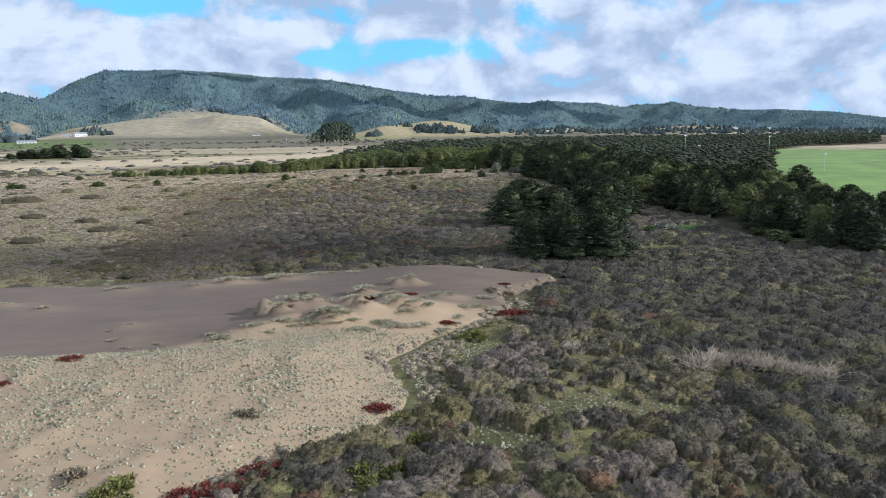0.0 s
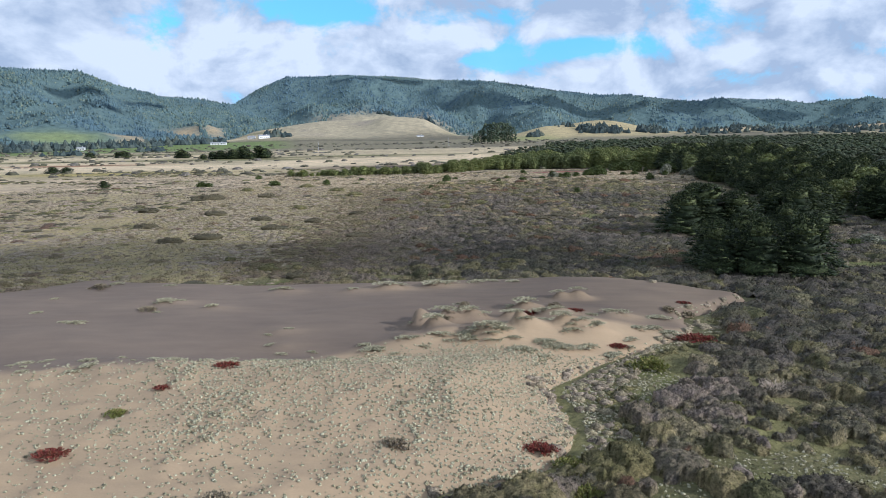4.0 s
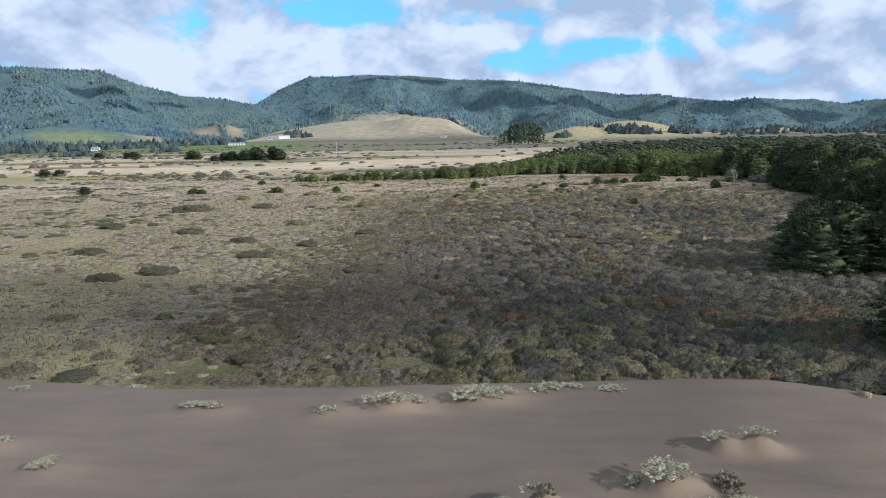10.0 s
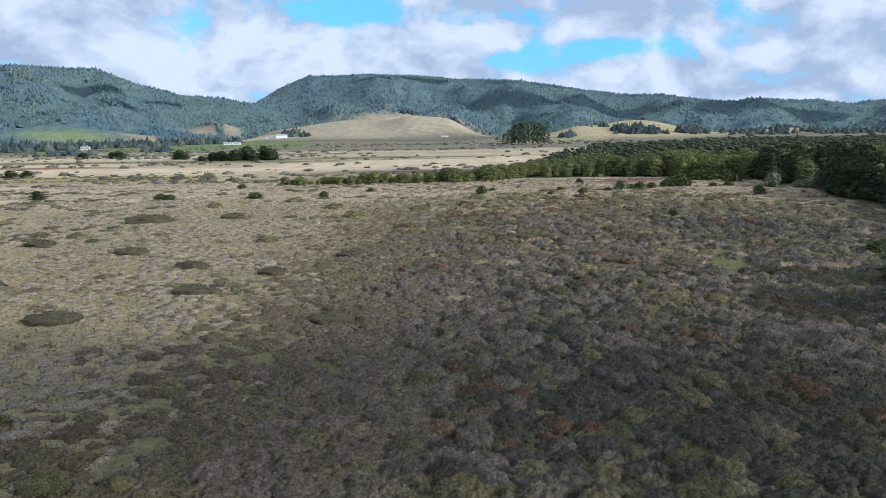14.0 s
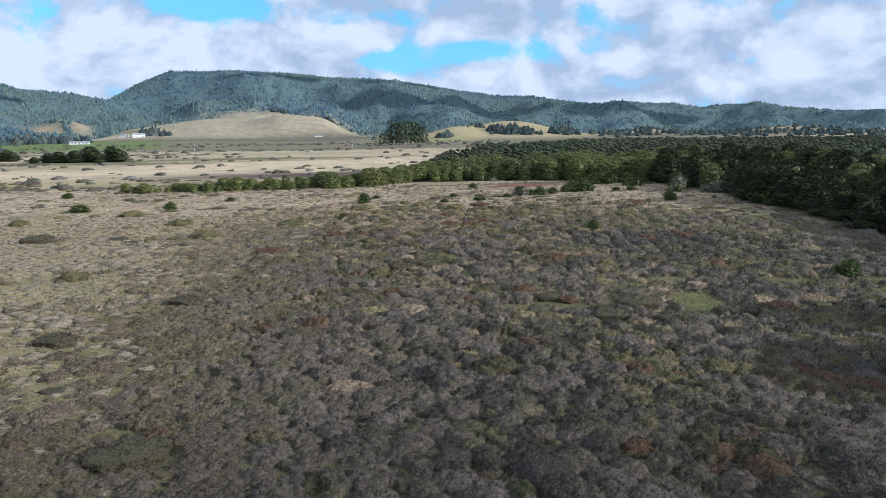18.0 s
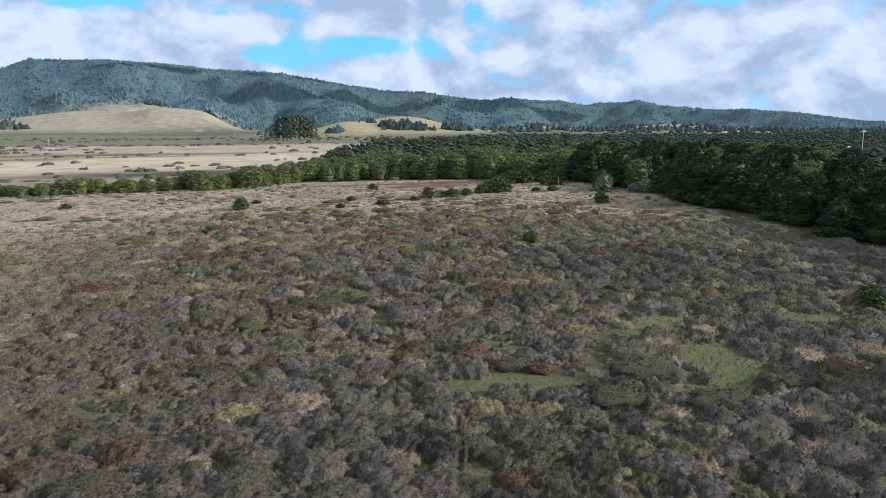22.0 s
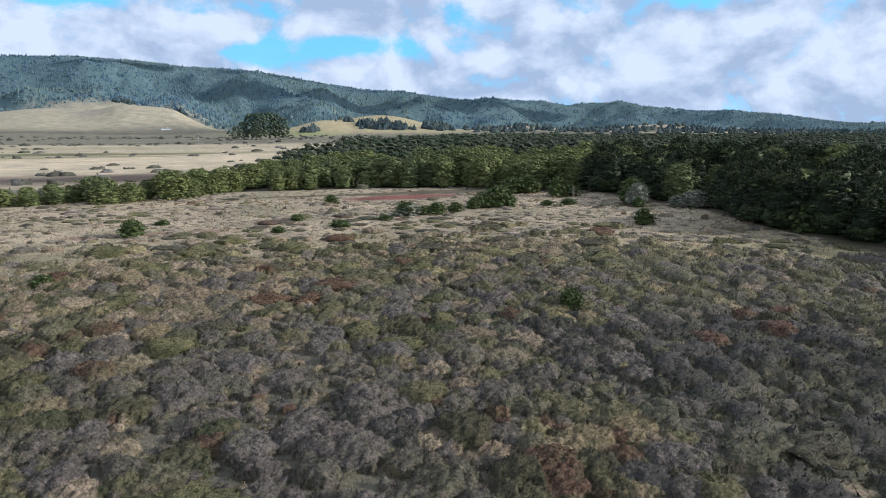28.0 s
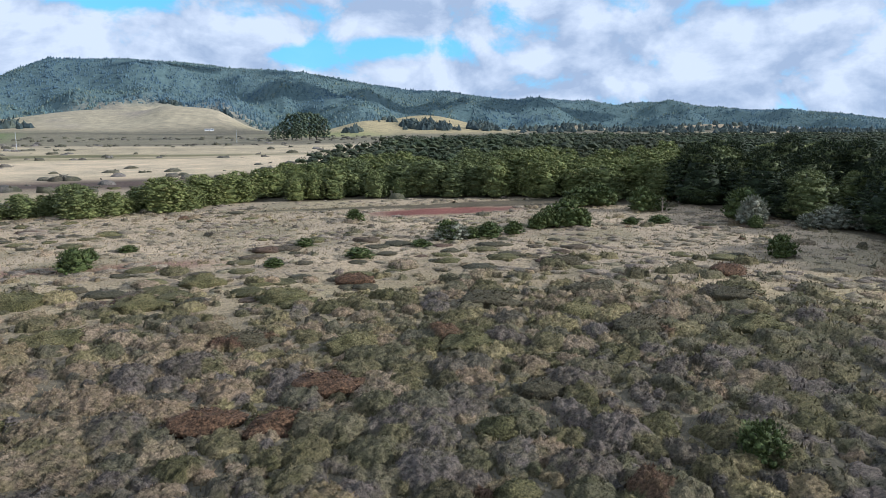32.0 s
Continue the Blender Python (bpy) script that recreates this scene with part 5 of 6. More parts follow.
def far_conifers():
    """The wooded hills and the groves at their feet."""
    r = np.random.default_rng(54)
    forms = []
    for k in range(5):
        rr = np.random.default_rng(130 + k)
        v, t, at = [], [], 0
        for z0, z1, rad in ((0.0, 0.72, 0.36), (0.42, 1.0, 0.24)):
            a = np.arange(5) * 1.2566 + rr.uniform(0, 1)
            ring = np.stack([np.cos(a) * rad * rr.uniform(0.7, 1.3, 5), np.sin(a) * rad * rr.uniform(0.7, 1.3, 5), np.full(5, z0) + rr.uniform(-0.05, 0.05, 5)], -1)
            v.append(np.vstack([ring, [[rr.uniform(-0.05, 0.05), rr.uniform(-0.05, 0.05), z1]]]))
            t += [(at + i, at + (i + 1) % 5, at + 5) for i in range(5)]
            at += 6
        forms.append((np.vstack(v), np.array(t)))
    round_forms = [dome(150 + k, 3, 7, 8, 0.4, 0.4) for k in range(4)]
    hill_rounds = [dome(160 + k, 2, 5, 0, 0.3, 0.5) for k in range(4)]
    n = 78000
    az = r.uniform(-50, 60, n)
    u = r.uniform(0, 1, n) ** 0.8
    foot, top = foot_r(az), ridge_r(az)
    q = foot - 30 + (top + 25 - foot + 30) * u
    # a thicker line along the crest
    crest = r.uniform(0, 1, n) < 0.10
    q = np.where(crest, top + r.uniform(-45, 30, n), q)
    x, y = MID[0] + q * np.sin(np.radians(az)), MID[1] + q * np.cos(np.radians(az))
    bare = np.exp(-(((az + 5.0) / 8.0) ** 2 + ((q - 1640) / 290) ** 2) ** 2) + np.exp(-(((az - 15.5) / 6.5) ** 2 + ((q - 1420) / 190) ** 2) ** 2) + np.exp(-(((az + 29) / 4.6) ** 2 + ((q - 1400) / 95) ** 2) ** 2)
    for a, c, wa, wr in ((26, 1600, 1.6, 60), (30, 1650, 0.8, 30), (36, 1700, 2.5, 60), (40.5, 1800, 1.2, 50), (-24.2, 1420, 1.0, 120), (-17.6, 1750, 0.7, 120), (-20, 1720, 1.3, 90)):
        bare = bare + np.exp(-(((az - a) / wa) ** 2 + ((q - c) / wr) ** 2) ** 2)
    keep = (bare < 0.4) & (fbm(x, y, 160, 3, 101) > -0.55)
    x, y, crest = x[keep], y[keep], crest[keep]
    n = len(x)
    low = polar(x, y)[0] < foot_r(polar(x, y)[1]) + 220
    spire = r.uniform(0, 1, n) < np.where(low | crest, 0.8, 0.6)
    h = (4.0 + 9.0 * r.uniform(0, 1, n) ** 1.7) * np.where(low, 1.15, 1.0) * np.where(spire, 1.0, 0.45) * np.where(crest, 0.75, 1.0)
    stuff("hill_forest", scattered(forms + hill_rounds, np.where(spire, r.integers(0, 5, n), r.integers(5, 9, n)), x, y, land_z(x, y) - 2, h * r.uniform(0.75, 1.25, n), h * 0.9, r.uniform(0, 6.28, n)), HAZY_WOOD, "haze-tinted blue-green conifer forest covering the far hills", "forest", True)
    # groves and hedgerows at the foot of the hills: bearing, distance, spread across, deep, count, height
    spots = ((19.5, 1380, 1.0, 30, 40, 15), (15.2, 1330, 1.7, 30, 90, 15), (12.0, 1380, 0.8, 30, 8, 10), (9.5, 1200, 0.8, 25, 8, 14), (-27, 1150, 4.5, 40, 120, 14), (-33, 1080, 3.0, 50, 90, 16), (-21, 1230, 3.2, 30, 60, 16), (-12.8, 1450, 0.7, 25, 14, 18),
             (-24, 880, 1.2, 14, 14, 9), (-30, 800, 1.6, 14, 14, 9), (-1.0, 1850, 1.2, 20, 40, 16), (-3.5, 1930, 0.6, 16, 10, 16), (32, 1560, 8, 160, 170, 12), (24, 1500, 3, 110, 70, 12), (44, 1650, 8, 200, 200, 12), (55, 1550, 6, 200, 240, 15), (4, 1150, 1.2, 10, 5, 7))
    xs, ys, hs = [], [], []
    for a, q, wa, wr, count, high in spots:
        aa, qq = a + r.normal(0, 0.5, count) * wa, q + r.normal(0, 0.6, count) * wr
        xs.append(MID[0] + qq * np.sin(np.radians(aa)))
        ys.append(MID[1] + qq * np.cos(np.radians(aa)))
        hs.append(high * r.uniform(0.6, 1.2, count))
    x, y, h = np.concatenate(xs), np.concatenate(ys), np.concatenate(hs)
    n = len(x)
    stuff("foothill_groves", scattered(round_forms, r.integers(0, 4, n), x, y, land_z(x, y) - 0.5, h * r.uniform(0.35, 0.6, n), h * 0.62, r.uniform(0, 6.28, n)), FAR_GROVE, "dark tree groves on the fields below the hills", "trees", False)


def plain_groves():
    """Single trees and clumps on the wide plain."""
    r = np.random.default_rng(55)
    for x, y, s in ((88, 985, 1.15), (97, 975, 1.2), (107, 985, 1.2), (79, 980, 0.8), (115, 992, 1.15), (70, 972, 0.6), (92, 968, 0.8), (123, 985, 0.95)):
        gums.plant(x, y, s, r, "tall rounded tree in a grove on the plain", "trees of the plain grove", 1.05)
    for x, y, s, w in ((-150, 622, 1.5, 1.0), (-144, 618, 1.25, 1.2), (-162, 620, 1.1, 1.5), (-172, 615, 1.15, 1.4), (-183, 618, 1.05, 1.5), (-192, 622, 0.9, 1.4), (-167, 628, 1.5, 1.2), (-156, 612, 0.8, 1.4), (-199, 616, 0.6, 1.4),
                       (-232, 655, 1.1, 1.3), (-226, 650, 0.9, 1.3), (-300, 690, 0.9, 1.7), (-307, 694, 0.8, 1.5), (-338, 700, 0.8, 1.6), (-142, 296, 0.42, 1.3), (-229, 420, 0.55, 1.7), (-223, 424, 0.5, 1.6)):
        cypresses.plant(x, y, s * 0.72, r, "dark broad tree standing on the dry plain", "trees of the dry plain", w * 1.5)


def meadow_bushes():
    r = np.random.default_rng(56)
    green = ((9.2, 295.2, 1.25, 1.15), (47.5, 325, 0.95, 1.1), (54.5, 234.5, 1.0, 0.9), (64.5, 304, 1.0, 1.5), (61.5, 303.5, 0.8, 1.2), (69, 305, 0.9, 1.2), (97, 308.5, 0.6, 2.2), (92, 309, 0.55, 1.8), (94.5, 277.5, 1.3, 0.9), (102, 321.5, 2.0, 1.0), (98.5, 331.5, 2.0, 1.1),
             (94, 332, 1.7, 1.2), (106, 322, 1.2, 1.0), (52.5, 299, 0.5, 2.0), (43, 294, 0.55, 2.3), (37, 304, 0.55, 1.7), (32, 291.5, 0.5, 1.7), (13.5, 307.5, 0.45, 1.9), (9.6, 302.4, 0.7, 1.2), (-43.6, 292.6, 1.0, 1.1), (-62.6, 344, 1.1, 1.1), (-66, 290, 0.9, 2.2),
             (-97, 289, 1.0, 1.6), (-94, 289, 0.8, 1.6), (-30, 310, 0.6, 1.6), (-82, 330, 0.8, 1.5), (2, 262, 0.6, 1.4), (108, 298, 0.9, 1.0), (76, 186, 1.0, 1.2), (79, 189, 0.9, 1.2), (104, 101, 0.9, 2.2), (100, 96, 0.8, 2.0), (84, 118, 0.8, 1.4), (70, 108, 0.7, 1.5))
    for x, y, s, w in green:
        green_bushes.plant(x, y, s, r, "bright green leafy bush in dry grass", "green bushes of the meadow", w)
    for x, y, s in ((77.0, 309.5, 1.5), (80.5, 310, 2.0), (83, 309.5, 1.3), (74.5, 308.5, 1.1), (58, 304, 1.3), (112, 306, 2.4), (116, 262, 2.1)):
        green_bushes.plant(x, y, s, r, "large dark green bush at the meadow's edge", "large bushes at the wood", 1.0)
    for x, y, s, w in ((109.3, 300.5, 2.1, 0.8), (119, 293.5, 1.5, 1.3), (115.5, 294.5, 1.1, 1.3), (122, 290, 1.3, 1.2), (58.5, 303.8, 1.1, 1.6), (90, 122, 0.8, 2.0)):
        pale_bushes.plant(x, y, s, r, "pale grey-green bush before the dark wood", "pale bushes before the wood", w)


grove()
wood_edge()
deep_woods()
far_conifers()
plain_groves()
meadow_bushes()

# ---- the dune's plants ----
def leaf_mat(seed, wide, high, clumps, sprays, length, flat=0.6, heads=(0.15, 0.28)):
    """A low spreading plant, one metre in half width."""
    r = np.random.default_rng(seed)
    a, q = r.uniform(0, 6.28, clumps), np.sqrt(r.uniform(0, 1, clumps)) * (0.75 + 0.25 * np.sin(3 * r.uniform(0, 6.28, clumps)))
    c = np.stack([np.cos(a) * q * wide, np.sin(a) * q, high * (1 - 0.75 * q * q)], -1)
    return crown(seed, c, r.uniform(*heads, clumps), flat, sprays, length, 0.3, 0.4, 0.34)


def spot(x, y, size, turn=0.0, tall=1.0, sink=0.04):
    z = float(lay_z(x, y)[0]) - sink
    return Matrix.Translation((x, y, z)) @ Matrix.Rotation(turn, 4, "Z") @ Matrix.Diagonal((size, size, size * tall, 1))


def dune_clumps():
    r = np.random.default_rng(71)
    forms = []
    for k in range(4):
        v, t = leaf_mat(300 + k, 1.35, 0.3, 58, 9, 0.1, 0.6, (0.12, 0.22))
        forms.append(mesh("dune_shrub", v, t, SILVER, False))
    line = np.random.default_rng(77)
    along = []
    for k in range(60):
        x = line.uniform(-52, 22)
        along.append((x, np.interp(x, (-60, -39, -29, -16, -13, -5, 4, 14, 24), (44, 44, 44.5, 45, 47.5, 50, 51, 49, 51)) + line.normal(0.3, 1.3), line.uniform(0.35, 0.95)))
    dry = []
    for k in range(2):
        v, t = leaf_mat(310 + k, 1.3, 0.3, 24, 13, 0.24)
        dry.append(mesh("dry_dune_shrub", v, t, HEATH, False))
    silver = ((2.2, 58.8, 1.3), (4.7, 59.5, 1.1), (6.4, 59.5, 0.8), (4.1, 62.5, 0.7), (2.3, 63.5, 0.5), (11.6, 65.1, 1.5), (10.2, 65.4, 0.8), (16.6, 70.0, 0.8), (19.0, 69.9, 0.9), (9.1, 60.6, 0.8), (10.9, 59.0, 1.3), (13.2, 61.7, 1.1), (14.6, 61.6, 0.9), (14.0, 55.0, 1.1),
              (20.6, 61.1, 0.8), (21.9, 60.7, 1.0), (26.2, 61.0, 1.2), (9.3, 54.5, 0.8), (14.9, 54.1, 0.6), (17.4, 54.3, 1.0), (16.2, 54.5, 0.9), (0.7, 54.7, 1.1), (-1.4, 57.0, 0.5), (-14.4, 56.1, 0.6), (-16.2, 54.8, 0.6), (-25.8, 67.4, 1.0), (-32.4, 70.2, 1.6), (-31, 71.4, 1.1),
              (-19.1, 77.4, 1.3), (-20.6, 78.4, 1.1), (-9.8, 76.4, 1.0), (-5.3, 77.5, 1.4), (-3.6, 78.0, 1.0), (1.0, 79.4, 1.7), (3.2, 80.1, 1.2), (7.3, 81.8, 1.2), (9.4, 82.0, 0.9), (12.3, 81.3, 1.0), (14.8, 53.6, 1.1), (17.7, 54.6, 0.8), (25.9, 56.4, 1.3), (24.6, 57.4, 0.9), (10.2, 53.8, 0.8),
              (6.5, 51.4, 1.3), (4.1, 51.5, 0.9), (14.3, 58.0, 1.0), (12.6, 58.3, 0.8), (18.8, 60.7, 0.7), (22.6, 56.9, 1.0), (-15.3, 52.1, 0.9), (-14.2, 56.2, 0.5), (-17.9, 46.0, 0.9), (-15.1, 46.4, 1.0), (-11.8, 46.7, 0.8), (-8.7, 47.4, 1.0), (-13.8, 49.8, 0.8), (-33.2, 72.3, 1.3), (-26.2, 68.9, 0.7),
              (-31.6, 65.4, 0.7), (11.5, 50.5, 1.0), (13.5, 49.8, 1.2), (15.8, 50.6, 1.1), (18.0, 49.4, 1.2), (20.4, 50.2, 1.0), (9.0, 48.6, 1.1), (20.8, 53.6, 0.9), (23.4, 53.2, 0.9), (-38.5, 60.5, 1.3), (-40.2, 61.0, 0.9), (-46, 66, 1.0), (-44, 83, 1.4), (-36, 82, 1.1), (-27, 83.5, 1.1), (-48, 74, 0.8), (-21, 30.5, 0.9), (-30, 45.5, 1.0), (-24.5, 46.2, 0.9), (-36, 46.0, 1.1), (-5.2, 49.8, 1.0), (-1.8, 51.2, 0.9), (1.4, 51.8, 1.1))
    for i, (x, y, s) in enumerate(silver + tuple(along)):
        ob = new("dune_shrub", forms[i % 4])
        ob.matrix_basis = spot(x, y, s * (1.1 if x > -8 else 0.8), r.uniform(-0.5, 0.5), r.uniform(0.45, 0.8), 0.06 * s)
        tagged(ob, "silvery grey-green shrub on a sand hummock", "dune shrub", "silver shrubs on the dune")
    for i, (x, y, s) in enumerate(((15.4, 65.0, 1.1), (2.0, 57.6, 0.9), (-0.2, 58.6, 0.8), (4.3, 62.2, 0.7), (-2, 28, 0.8), (31, 64.9, 1.1), (28.6, 64, 0.9), (-45, 80, 1.2), (-12, 22, 1.0), (-33, 66.5, 1.0))):
        ob = new("dry_dune_shrub", dry[i % 2])
        ob.matrix_basis = spot(x, y, s, r.uniform(0, 6.28), 0.9)
        tagged(ob, "dry grey-brown shrub on bare sand", "dune shrub", "dry shrubs on the dune")
    reds = []
    for k in range(3):
        v, t = leaf_mat(320 + k, 1.4, 0.16, 46, 12, 0.15, 0.45)
        reds.append(mesh("red_mat", v, t, RED_MAT, False))
    for i, (x, y, s) in enumerate(((11.6, 62.1, 1.15), (16.9, 61.7, 0.9), (19.1, 51.6, 1.0), (28.2, 54.9, 1.7), (26.4, 55.4, 0.9), (22.0, 51.5, 0.6), (-16.5, 41.0, 0.9), (-20.4, 37.2, 0.7), (7.6, 28.5, 1.15), (-23.7, 27.1, 1.0), (-4.8, 19.1, 1.7), (-2.9, 18.8, 1.0), (-1.1, 20.8, 1.35), (31.5, 67.5, 0.8))):
        ob = new("red_mat", reds[i % 3])
        ob.matrix_basis = spot(x, y, s, r.uniform(-0.4, 0.4), 0.9, 0.02)
        tagged(ob, "low mat of dark red succulent leaves on sand", "ground plant", "red succulent mats")
    greens = []
    for k in range(2):
        v, t = leaf_mat(330 + k, 1.3, 0.3, 40, 12, 0.18, 0.5)
        greens.append(mesh("green_mat", v, t, LIME_MAT, False))
    for i, (x, y, s) in enumerate(((-22.3, 33.4, 0.8), (-9.2, 20.0, 1.5), (5.2, 18.6, 1.6), (6.9, 18.9, 1.3), (20.4, 45.6, 1.6), (21, 46.9, 1.2), (9.4, 26.3, 1.2), (9.5, 22.8, 1.1), (24, 36, 1.0))):
        ob = new("green_mat", greens[i % 2])
        ob.matrix_basis = spot(x, y, s, r.uniform(0, 6.28), 1.0)
        tagged(ob, "low spreading green plant beside the scrub", "ground plant", "green mats at the dune's edge")


def bleached_brush():
    """Dead pale branches caught in the scrub."""
    r = np.random.default_rng(73)
    spots = ((37.2, 31.6, 1.7), (39.4, 32.2, 1.8), (41.2, 31.2, 1.6), (42.6, 30.6, 1.9), (44.0, 29.0, 1.8), (45.2, 27.6, 1.7), (46.2, 26.4, 1.6), (28.6, 39.4, 1.0), (76, 150, 1.2), (57, 228, 0.8), (33, 176, 0.8), (16, 186, 0.8), (60, 118, 1.5))
    for x, y, s in spots:
        twigs = []
        for k in range(150):
            a, e = r.uniform(0, 6.28), r.uniform(0.25, 1.2)
            b = np.array([r.normal(0, 0.55), r.normal(0, 0.4), 0.15])
            d = np.array([math.cos(a) * math.cos(e), math.sin(a) * math.cos(e), math.sin(e)]) * r.uniform(0.4, 1.0)
            twigs.append(tube([tuple(b), tuple(b + d * 0.55 + r.normal(0, 0.06, 3)), tuple(b + d)], [0.022, 0.018, 0.008], 3))
        v, t = joined(twigs)
        ob = new("dead_shrub", mesh("dead_shrub", v, t, DEADWOOD, False))
        ob.matrix_basis = spot(x, y, s, r.uniform(0, 6.28), 0.75, -0.3)
        tagged(ob, "bleached dead shrub with bare pale branches", "dead shrub", "dead shrubs in the scrub")
    for x, y, s in ((118, 172, 1.0), (113, 204, 0.8), (132, 118, 0.7), (116, 330, 0.6), (104, 318, 0.4)):
        limbs = [tube([(0, 0, -0.3), (0.2, 0.1, 2.5), (-0.1, 0.3, 5.0), (0.3, 0.2, 7.5)], [0.3, 0.24, 0.15, 0.04], 6)]
        for k in range(22):
            a, h = r.uniform(0, 6.28), r.uniform(1.6, 7)
            q = r.uniform(1.2, 3.0)
            limbs.append(tube([(0.1, 0.2, h), (math.cos(a) * q * 0.5, math.sin(a) * q * 0.5, h + 0.5), (math.cos(a) * q, math.sin(a) * q, h + r.uniform(0.2, 1.4))], [0.09, 0.05, 0.015], 4))
        v, t = joined(limbs)
        ob = new("dead_tree", mesh("dead_tree", v, t, DEADWOOD, True))
        ob.matrix_basis = spot(x, y, s, r.uniform(0, 6.28), 1.0, 0.0)
        tagged(ob, "bare grey dead tree against the dark wood", "dead tree", "dead trees at the wood")


# ---- lawn, houses and poles ----
def lawn():
    az, q = np.radians(np.linspace(39.6, 66, 40)), np.linspace(232, 660, 60)
    A, Q = np.meshgrid(az, q)
    x, y = (Q * np.sin(A)).ravel(), (-23 + Q * np.cos(A)).ravel()
    i = (np.arange(59)[:, None] * 40 + np.arange(39)[None]).ravel()
    z = plain_z(x, y) + 0.55
    me = mesh("sports_field", np.stack([x, y, z], -1), None, LAWN, True, np.stack([i, i + 1, i + 41, i + 40], -1))
    tagged(new("sports_field", me), "mown bright green sports field beyond the trees", "lawn", kind="structure")


LAWN = plain("mown_grass", (0.17, 0.25, 0.05), 0.9, 0.05, 0.2)


def box(x0, x1, y0, y1, z0, z1):
    v = np.array([(x, y, z) for z in (z0, z1) for x, y in ((x0, y0), (x1, y0), (x1, y1), (x0, y1))], float)
    q = ((0, 3, 2, 1), (4, 5, 6, 7), (0, 1, 5, 4), (1, 2, 6, 5), (2, 3, 7, 6), (3, 0, 4, 7))
    return v, np.array([t for a, b, c, d in q for t in ((a, b, c), (a, c, d))])


def house(bearing, far, w, d, h, turn, label):
    """A pitched-roof house with door, windows and chimney."""
    x, y = MID[0] + far * math.sin(radians(bearing)), MID[1] + far * math.cos(radians(bearing))
    ob = empty("house", label, "house", "white houses below the hills")
    part("wall", mesh("wall", *box(-w / 2, w / 2, -d / 2, d / 2, -1, h), WHITE_WALL), ob)
    e, top = 0.5, h + d * 0.28
    rv = np.array([(-w / 2 - e, -d / 2 - e, h - 0.1), (w / 2 + e, -d / 2 - e, h - 0.1), (w / 2 + e, d / 2 + e, h - 0.1), (-w / 2 - e, d / 2 + e, h - 0.1), (-w / 2 - e, 0, top), (w / 2 + e, 0, top)])
    rt = np.array([(0, 1, 5), (0, 5, 4), (2, 3, 4), (2, 4, 5), (3, 0, 4), (1, 2, 5), (0, 3, 2), (0, 2, 1)])
    roof = part("roof", mesh("roof", rv, rt, ROOF_GREY), ob, "grey pitched roof")
    part("chimney", mesh("chimney", *box(w * 0.2, w * 0.2 + 0.8, -0.4, 0.4, top - 0.8, top + 1.0), WHITE_WALL), roof)
    part("door", mesh("door", *box(-0.6, 0.6, -d / 2 - 0.06, -d / 2 + 0.1, 0.1, 2.2), BARK), ob)
    for k in (-0.36, -0.2, 0.2, 0.36):
        part("window", mesh("window", *box(w * k - 0.7, w * k + 0.7, -d / 2 - 0.05, -d / 2 + 0.1, 1.0, 2.4), DARK_GLASS), ob, "dark window pane")
    ob.matrix_basis = Matrix.Translation((x, y, float(land_z(np.array([x]), np.array([y]))[0]))) @ Matrix.Rotation(radians(turn), 4, "Z")


def houses():
    house(-31.2, 1050, 15, 8, 3.6, 10, "low white farmhouse with a grey roof")
    house(-33.0, 1080, 19, 8, 3.8, 0, "long white barn with a grey roof")
    house(-28.6, 1060, 11, 7, 3, 15, "small white house beside dark trees")
    house(-17.9, 1160, 26, 7, 2.6, 8, "long low white shed on the plain")
    house(-13.9, 1420, 22, 10, 5, 20, "white ranch house below the grass knoll")
    house(-14.9, 1430, 14, 9, 4, -10, "small white outbuilding below the knoll")
    house(-0.5, 1340, 14, 6, 1.6, 4, "long pale greenhouse on the dry plain")
    house(39.0, 1900, 16, 9, 5, 0, "white hillside house among far trees")
    house(41.5, 1850, 14, 9, 5, 0, "white hillside house among far trees")


def pole(x, y, h, label, lamps):
    ob = empty("light_pole", label, "pole", "light poles beyond the wood")
    part("shaft", mesh("shaft", *tube([(0, 0, -0.5), (0, 0, h * 0.5), (0, 0, h)], [0.16, 0.13, 0.09], 8), STEEL, True), ob)
    if lamps:
        arm = part("crossarm", mesh("crossarm", *box(-1.3, 1.3, -0.07, 0.07, h - 0.2, h), STEEL), ob)
        for k in (-1.1, -0.35, 0.35, 1.1):
            part("lamp_head", mesh("lamp_head", *box(k - 0.22, k + 0.22, -0.3, 0.12, h - 0.05, h + 0.4), STEEL), arm)
    ob.matrix_basis = Matrix.Translation((x, y, float(plain_z(np.array([x]), np.array([y]))[0]))) @ Matrix.Rotation(0.4, 4, "Z")


def poles():
    pole(254, 349, 9, "grey steel light pole behind dark trees", True)
    pole(240, 236, 10, "grey steel light pole on the sports field", True)
    pole(222, 315, 16, "grey steel light pole beside the field", True)
    pole(300, 345, 14, "grey steel light pole on the sports field", True)
    pole(-118, 760, 12, "thin wooden pole on the dry plain", False)
    pole(30, 900, 12, "thin wooden pole on the dry plain", False)


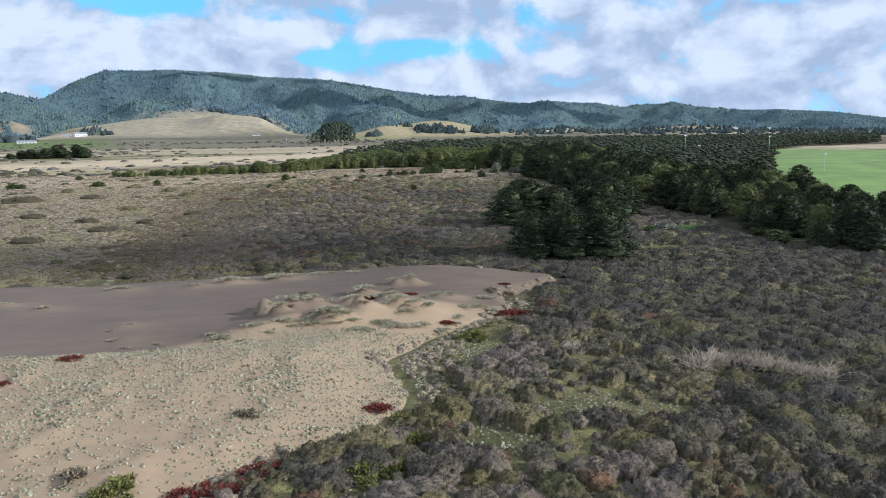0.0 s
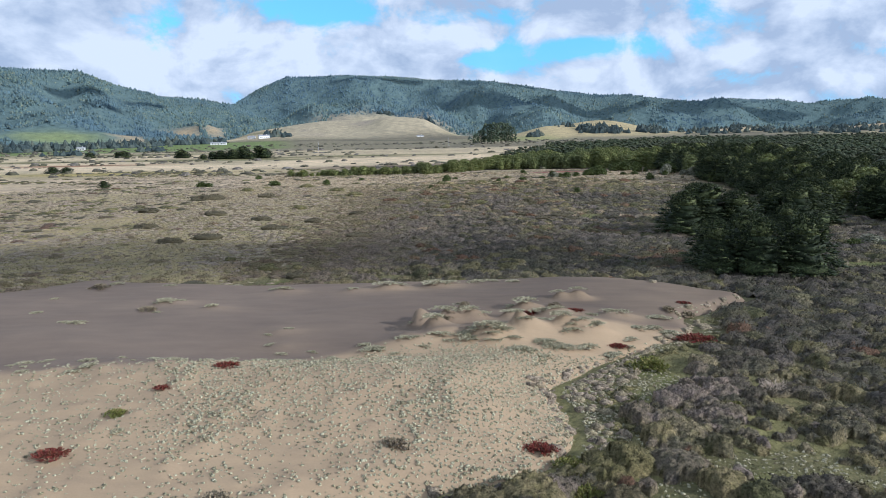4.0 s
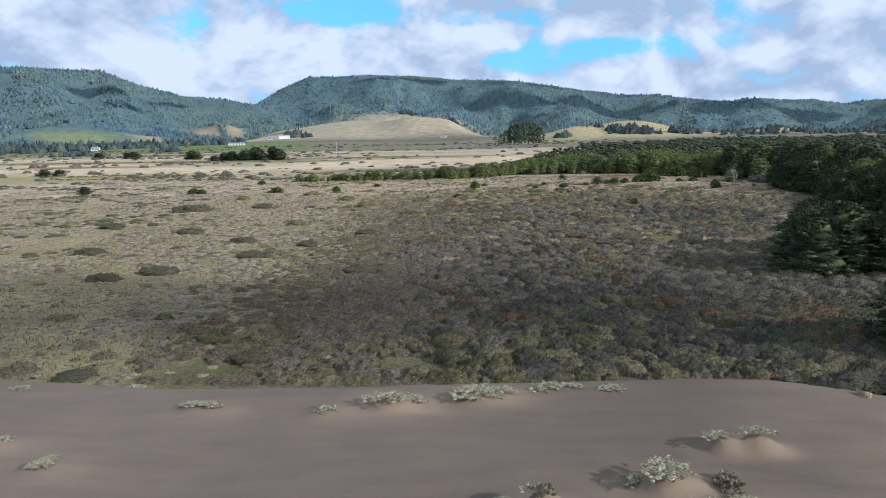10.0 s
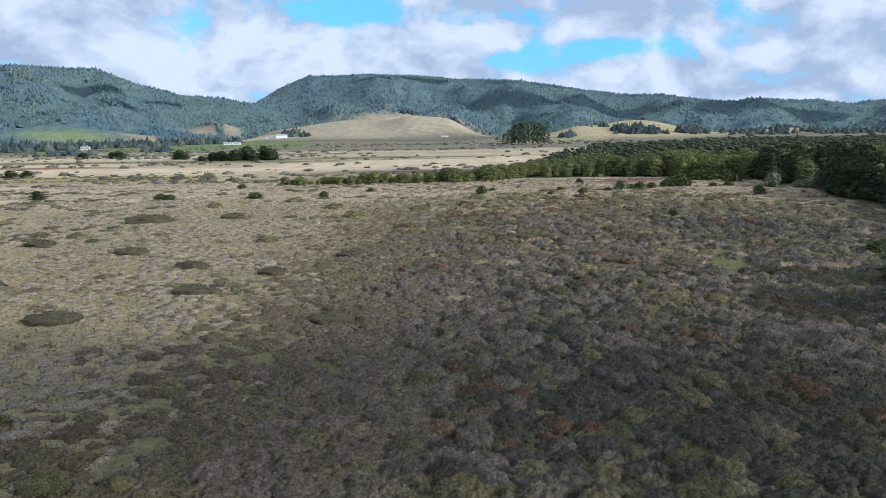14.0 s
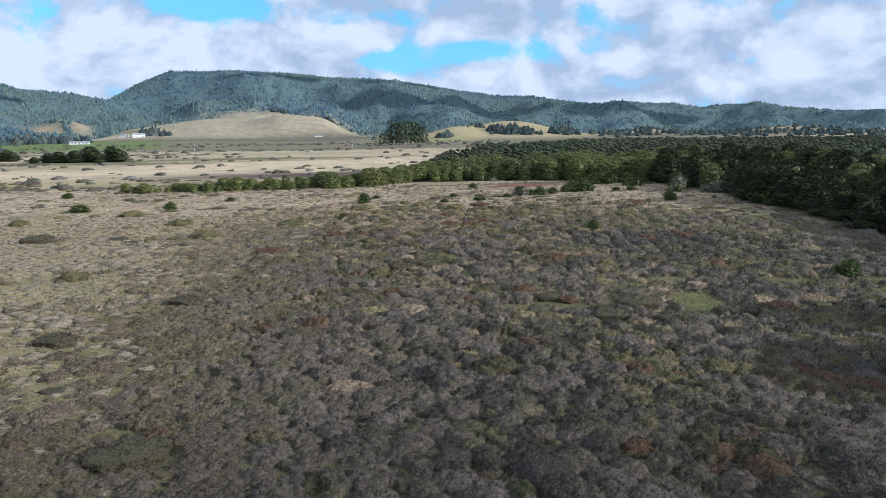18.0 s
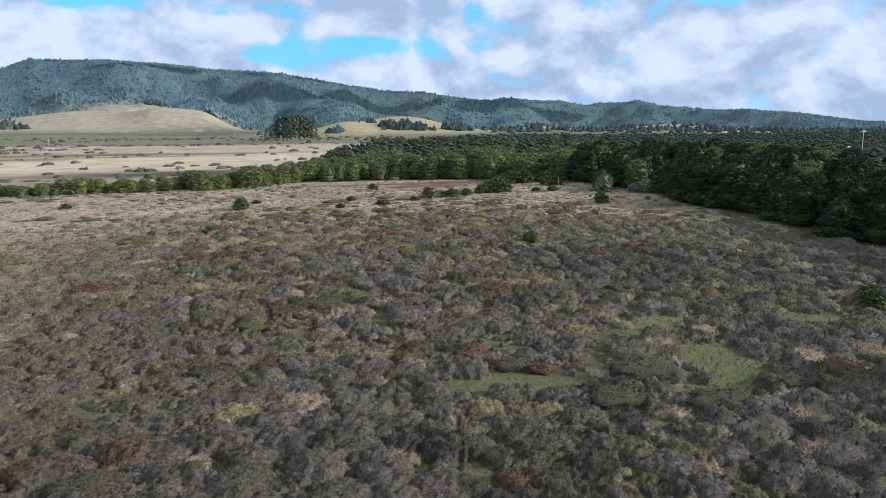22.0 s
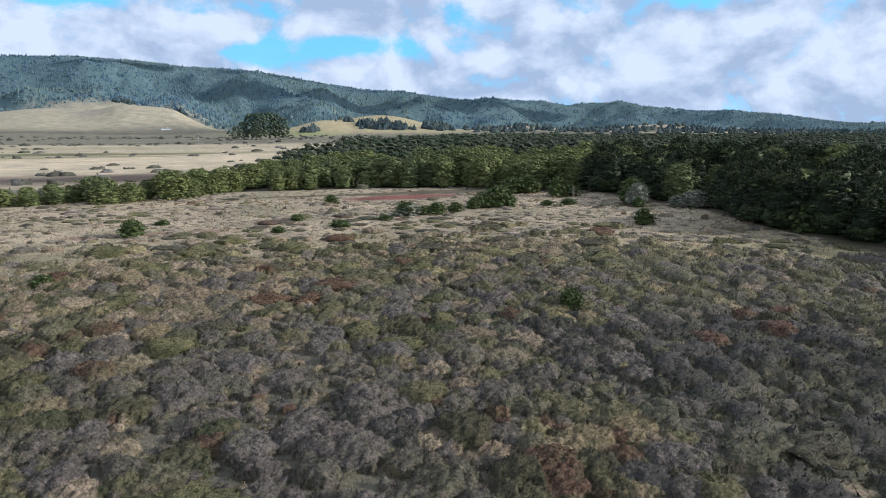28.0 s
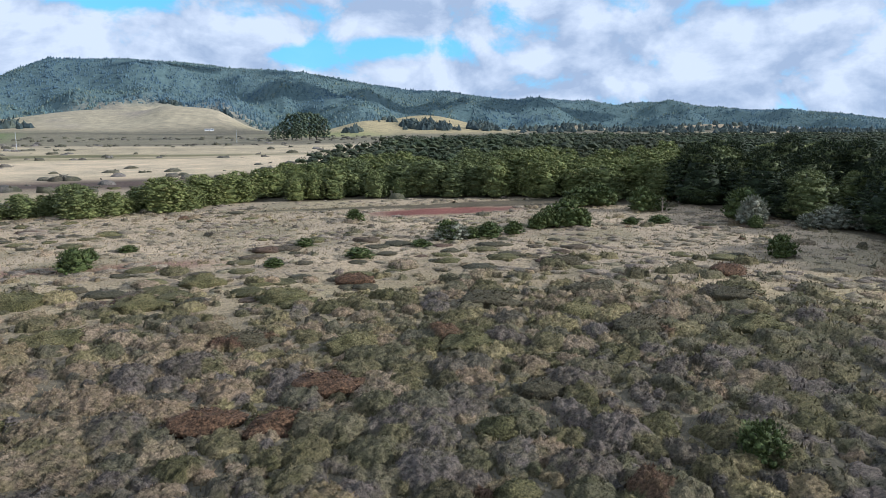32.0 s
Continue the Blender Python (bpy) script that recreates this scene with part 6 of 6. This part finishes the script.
# ---- clouds beside the view, which shade the land ----
def cloud_material(name, thin, thick):
    def build(nt, sh):
        out = nt.nodes["Material Output"]
        sh.inputs["Base Color"].default_value = (0.9, 0.9, 0.9, 1)
        sh.inputs["Roughness"].default_value = 1.0
        clear = nt.nodes.new("ShaderNodeBsdfTransparent")
        mix = nt.nodes.new("ShaderNodeMixShader")
        n = noise_node(nt, 0.02, 5.0, 0.6)
        r = nt.nodes.new("ShaderNodeMapRange")
        nt.links.new(n, r.inputs[0])
        r.inputs[1].default_value, r.inputs[2].default_value, r.inputs[3].default_value, r.inputs[4].default_value = 0.35, 0.65, thin, thick
        nt.links.new(r.outputs[0], mix.inputs[0])
        nt.links.new(clear.outputs[0], mix.inputs[1])
        nt.links.new(sh.outputs[0], mix.inputs[2])
        nt.links.new(mix.outputs[0], out.inputs[0])

    return material(name, build)


VAPOUR, DENSE = cloud_material("cloud_vapour", 0.10, 0.4), cloud_material("dense_vapour", 0.6, 0.95)


def cloud(seed, x0, x1, y0, y1, count, puff, high, label, mat=DENSE, ground=0.0):
    """A drifting cumulus, over the place from which it shades the given stretch of land."""
    r = np.random.default_rng(seed)
    shift = sun_way * ((high - ground) / sun_way.z)
    pieces = []
    for k in range(count):
        s = puff * r.uniform(0.6, 1.2)
        c = np.array([r.uniform(x0, x1) + shift.x, r.uniform(y0 + s * 0.5, y1 - s * 0.5) + shift.y, high + r.uniform(-6, 6)])
        pieces.append((ICO_V * (1 + 0.2 * r.uniform(-1, 1, (len(ICO_V), 1))) * np.array([s * 1.5, s, s * 0.3]) + c, ICO_T))
    v, t = joined(pieces)
    tagged(new("cloud", mesh("cloud", v, t, mat, True)), label, "cloud", "clouds over the coast")


dune_clumps()
bleached_brush()
lawn()
houses()
poles()
cloud(82, -330, -4, 88, 136, 26, 17, 420, "low grey cumulus drifting over the beach", VAPOUR)
cloud(81, -330, 64, 60, 140, 18, 24, 420, "broad grey-white cumulus drifting over the dunes", VAPOUR)
for n, (x0, x1, y0, y1, count, puff, ground) in enumerate(((-10, 720, 2330, 2540, 32, 72, 130), (-320, -40, 2780, 2870, 10, 45, 250), (170, 430, 2840, 2960, 8, 45, 240), (-1020, -860, 1900, 2010, 6, 40, 160), (-840, -740, 1980, 2070, 5, 38, 130), (-830, -760, 1740, 1820, 3, 32, 115), (880, 1420, 2350, 2760, 22, 75, 110))):
    cloud(90 + n, x0, x1, y0, y1, count, puff, 950, "dense grey-white cumulus over the wooded hills", DENSE, ground)
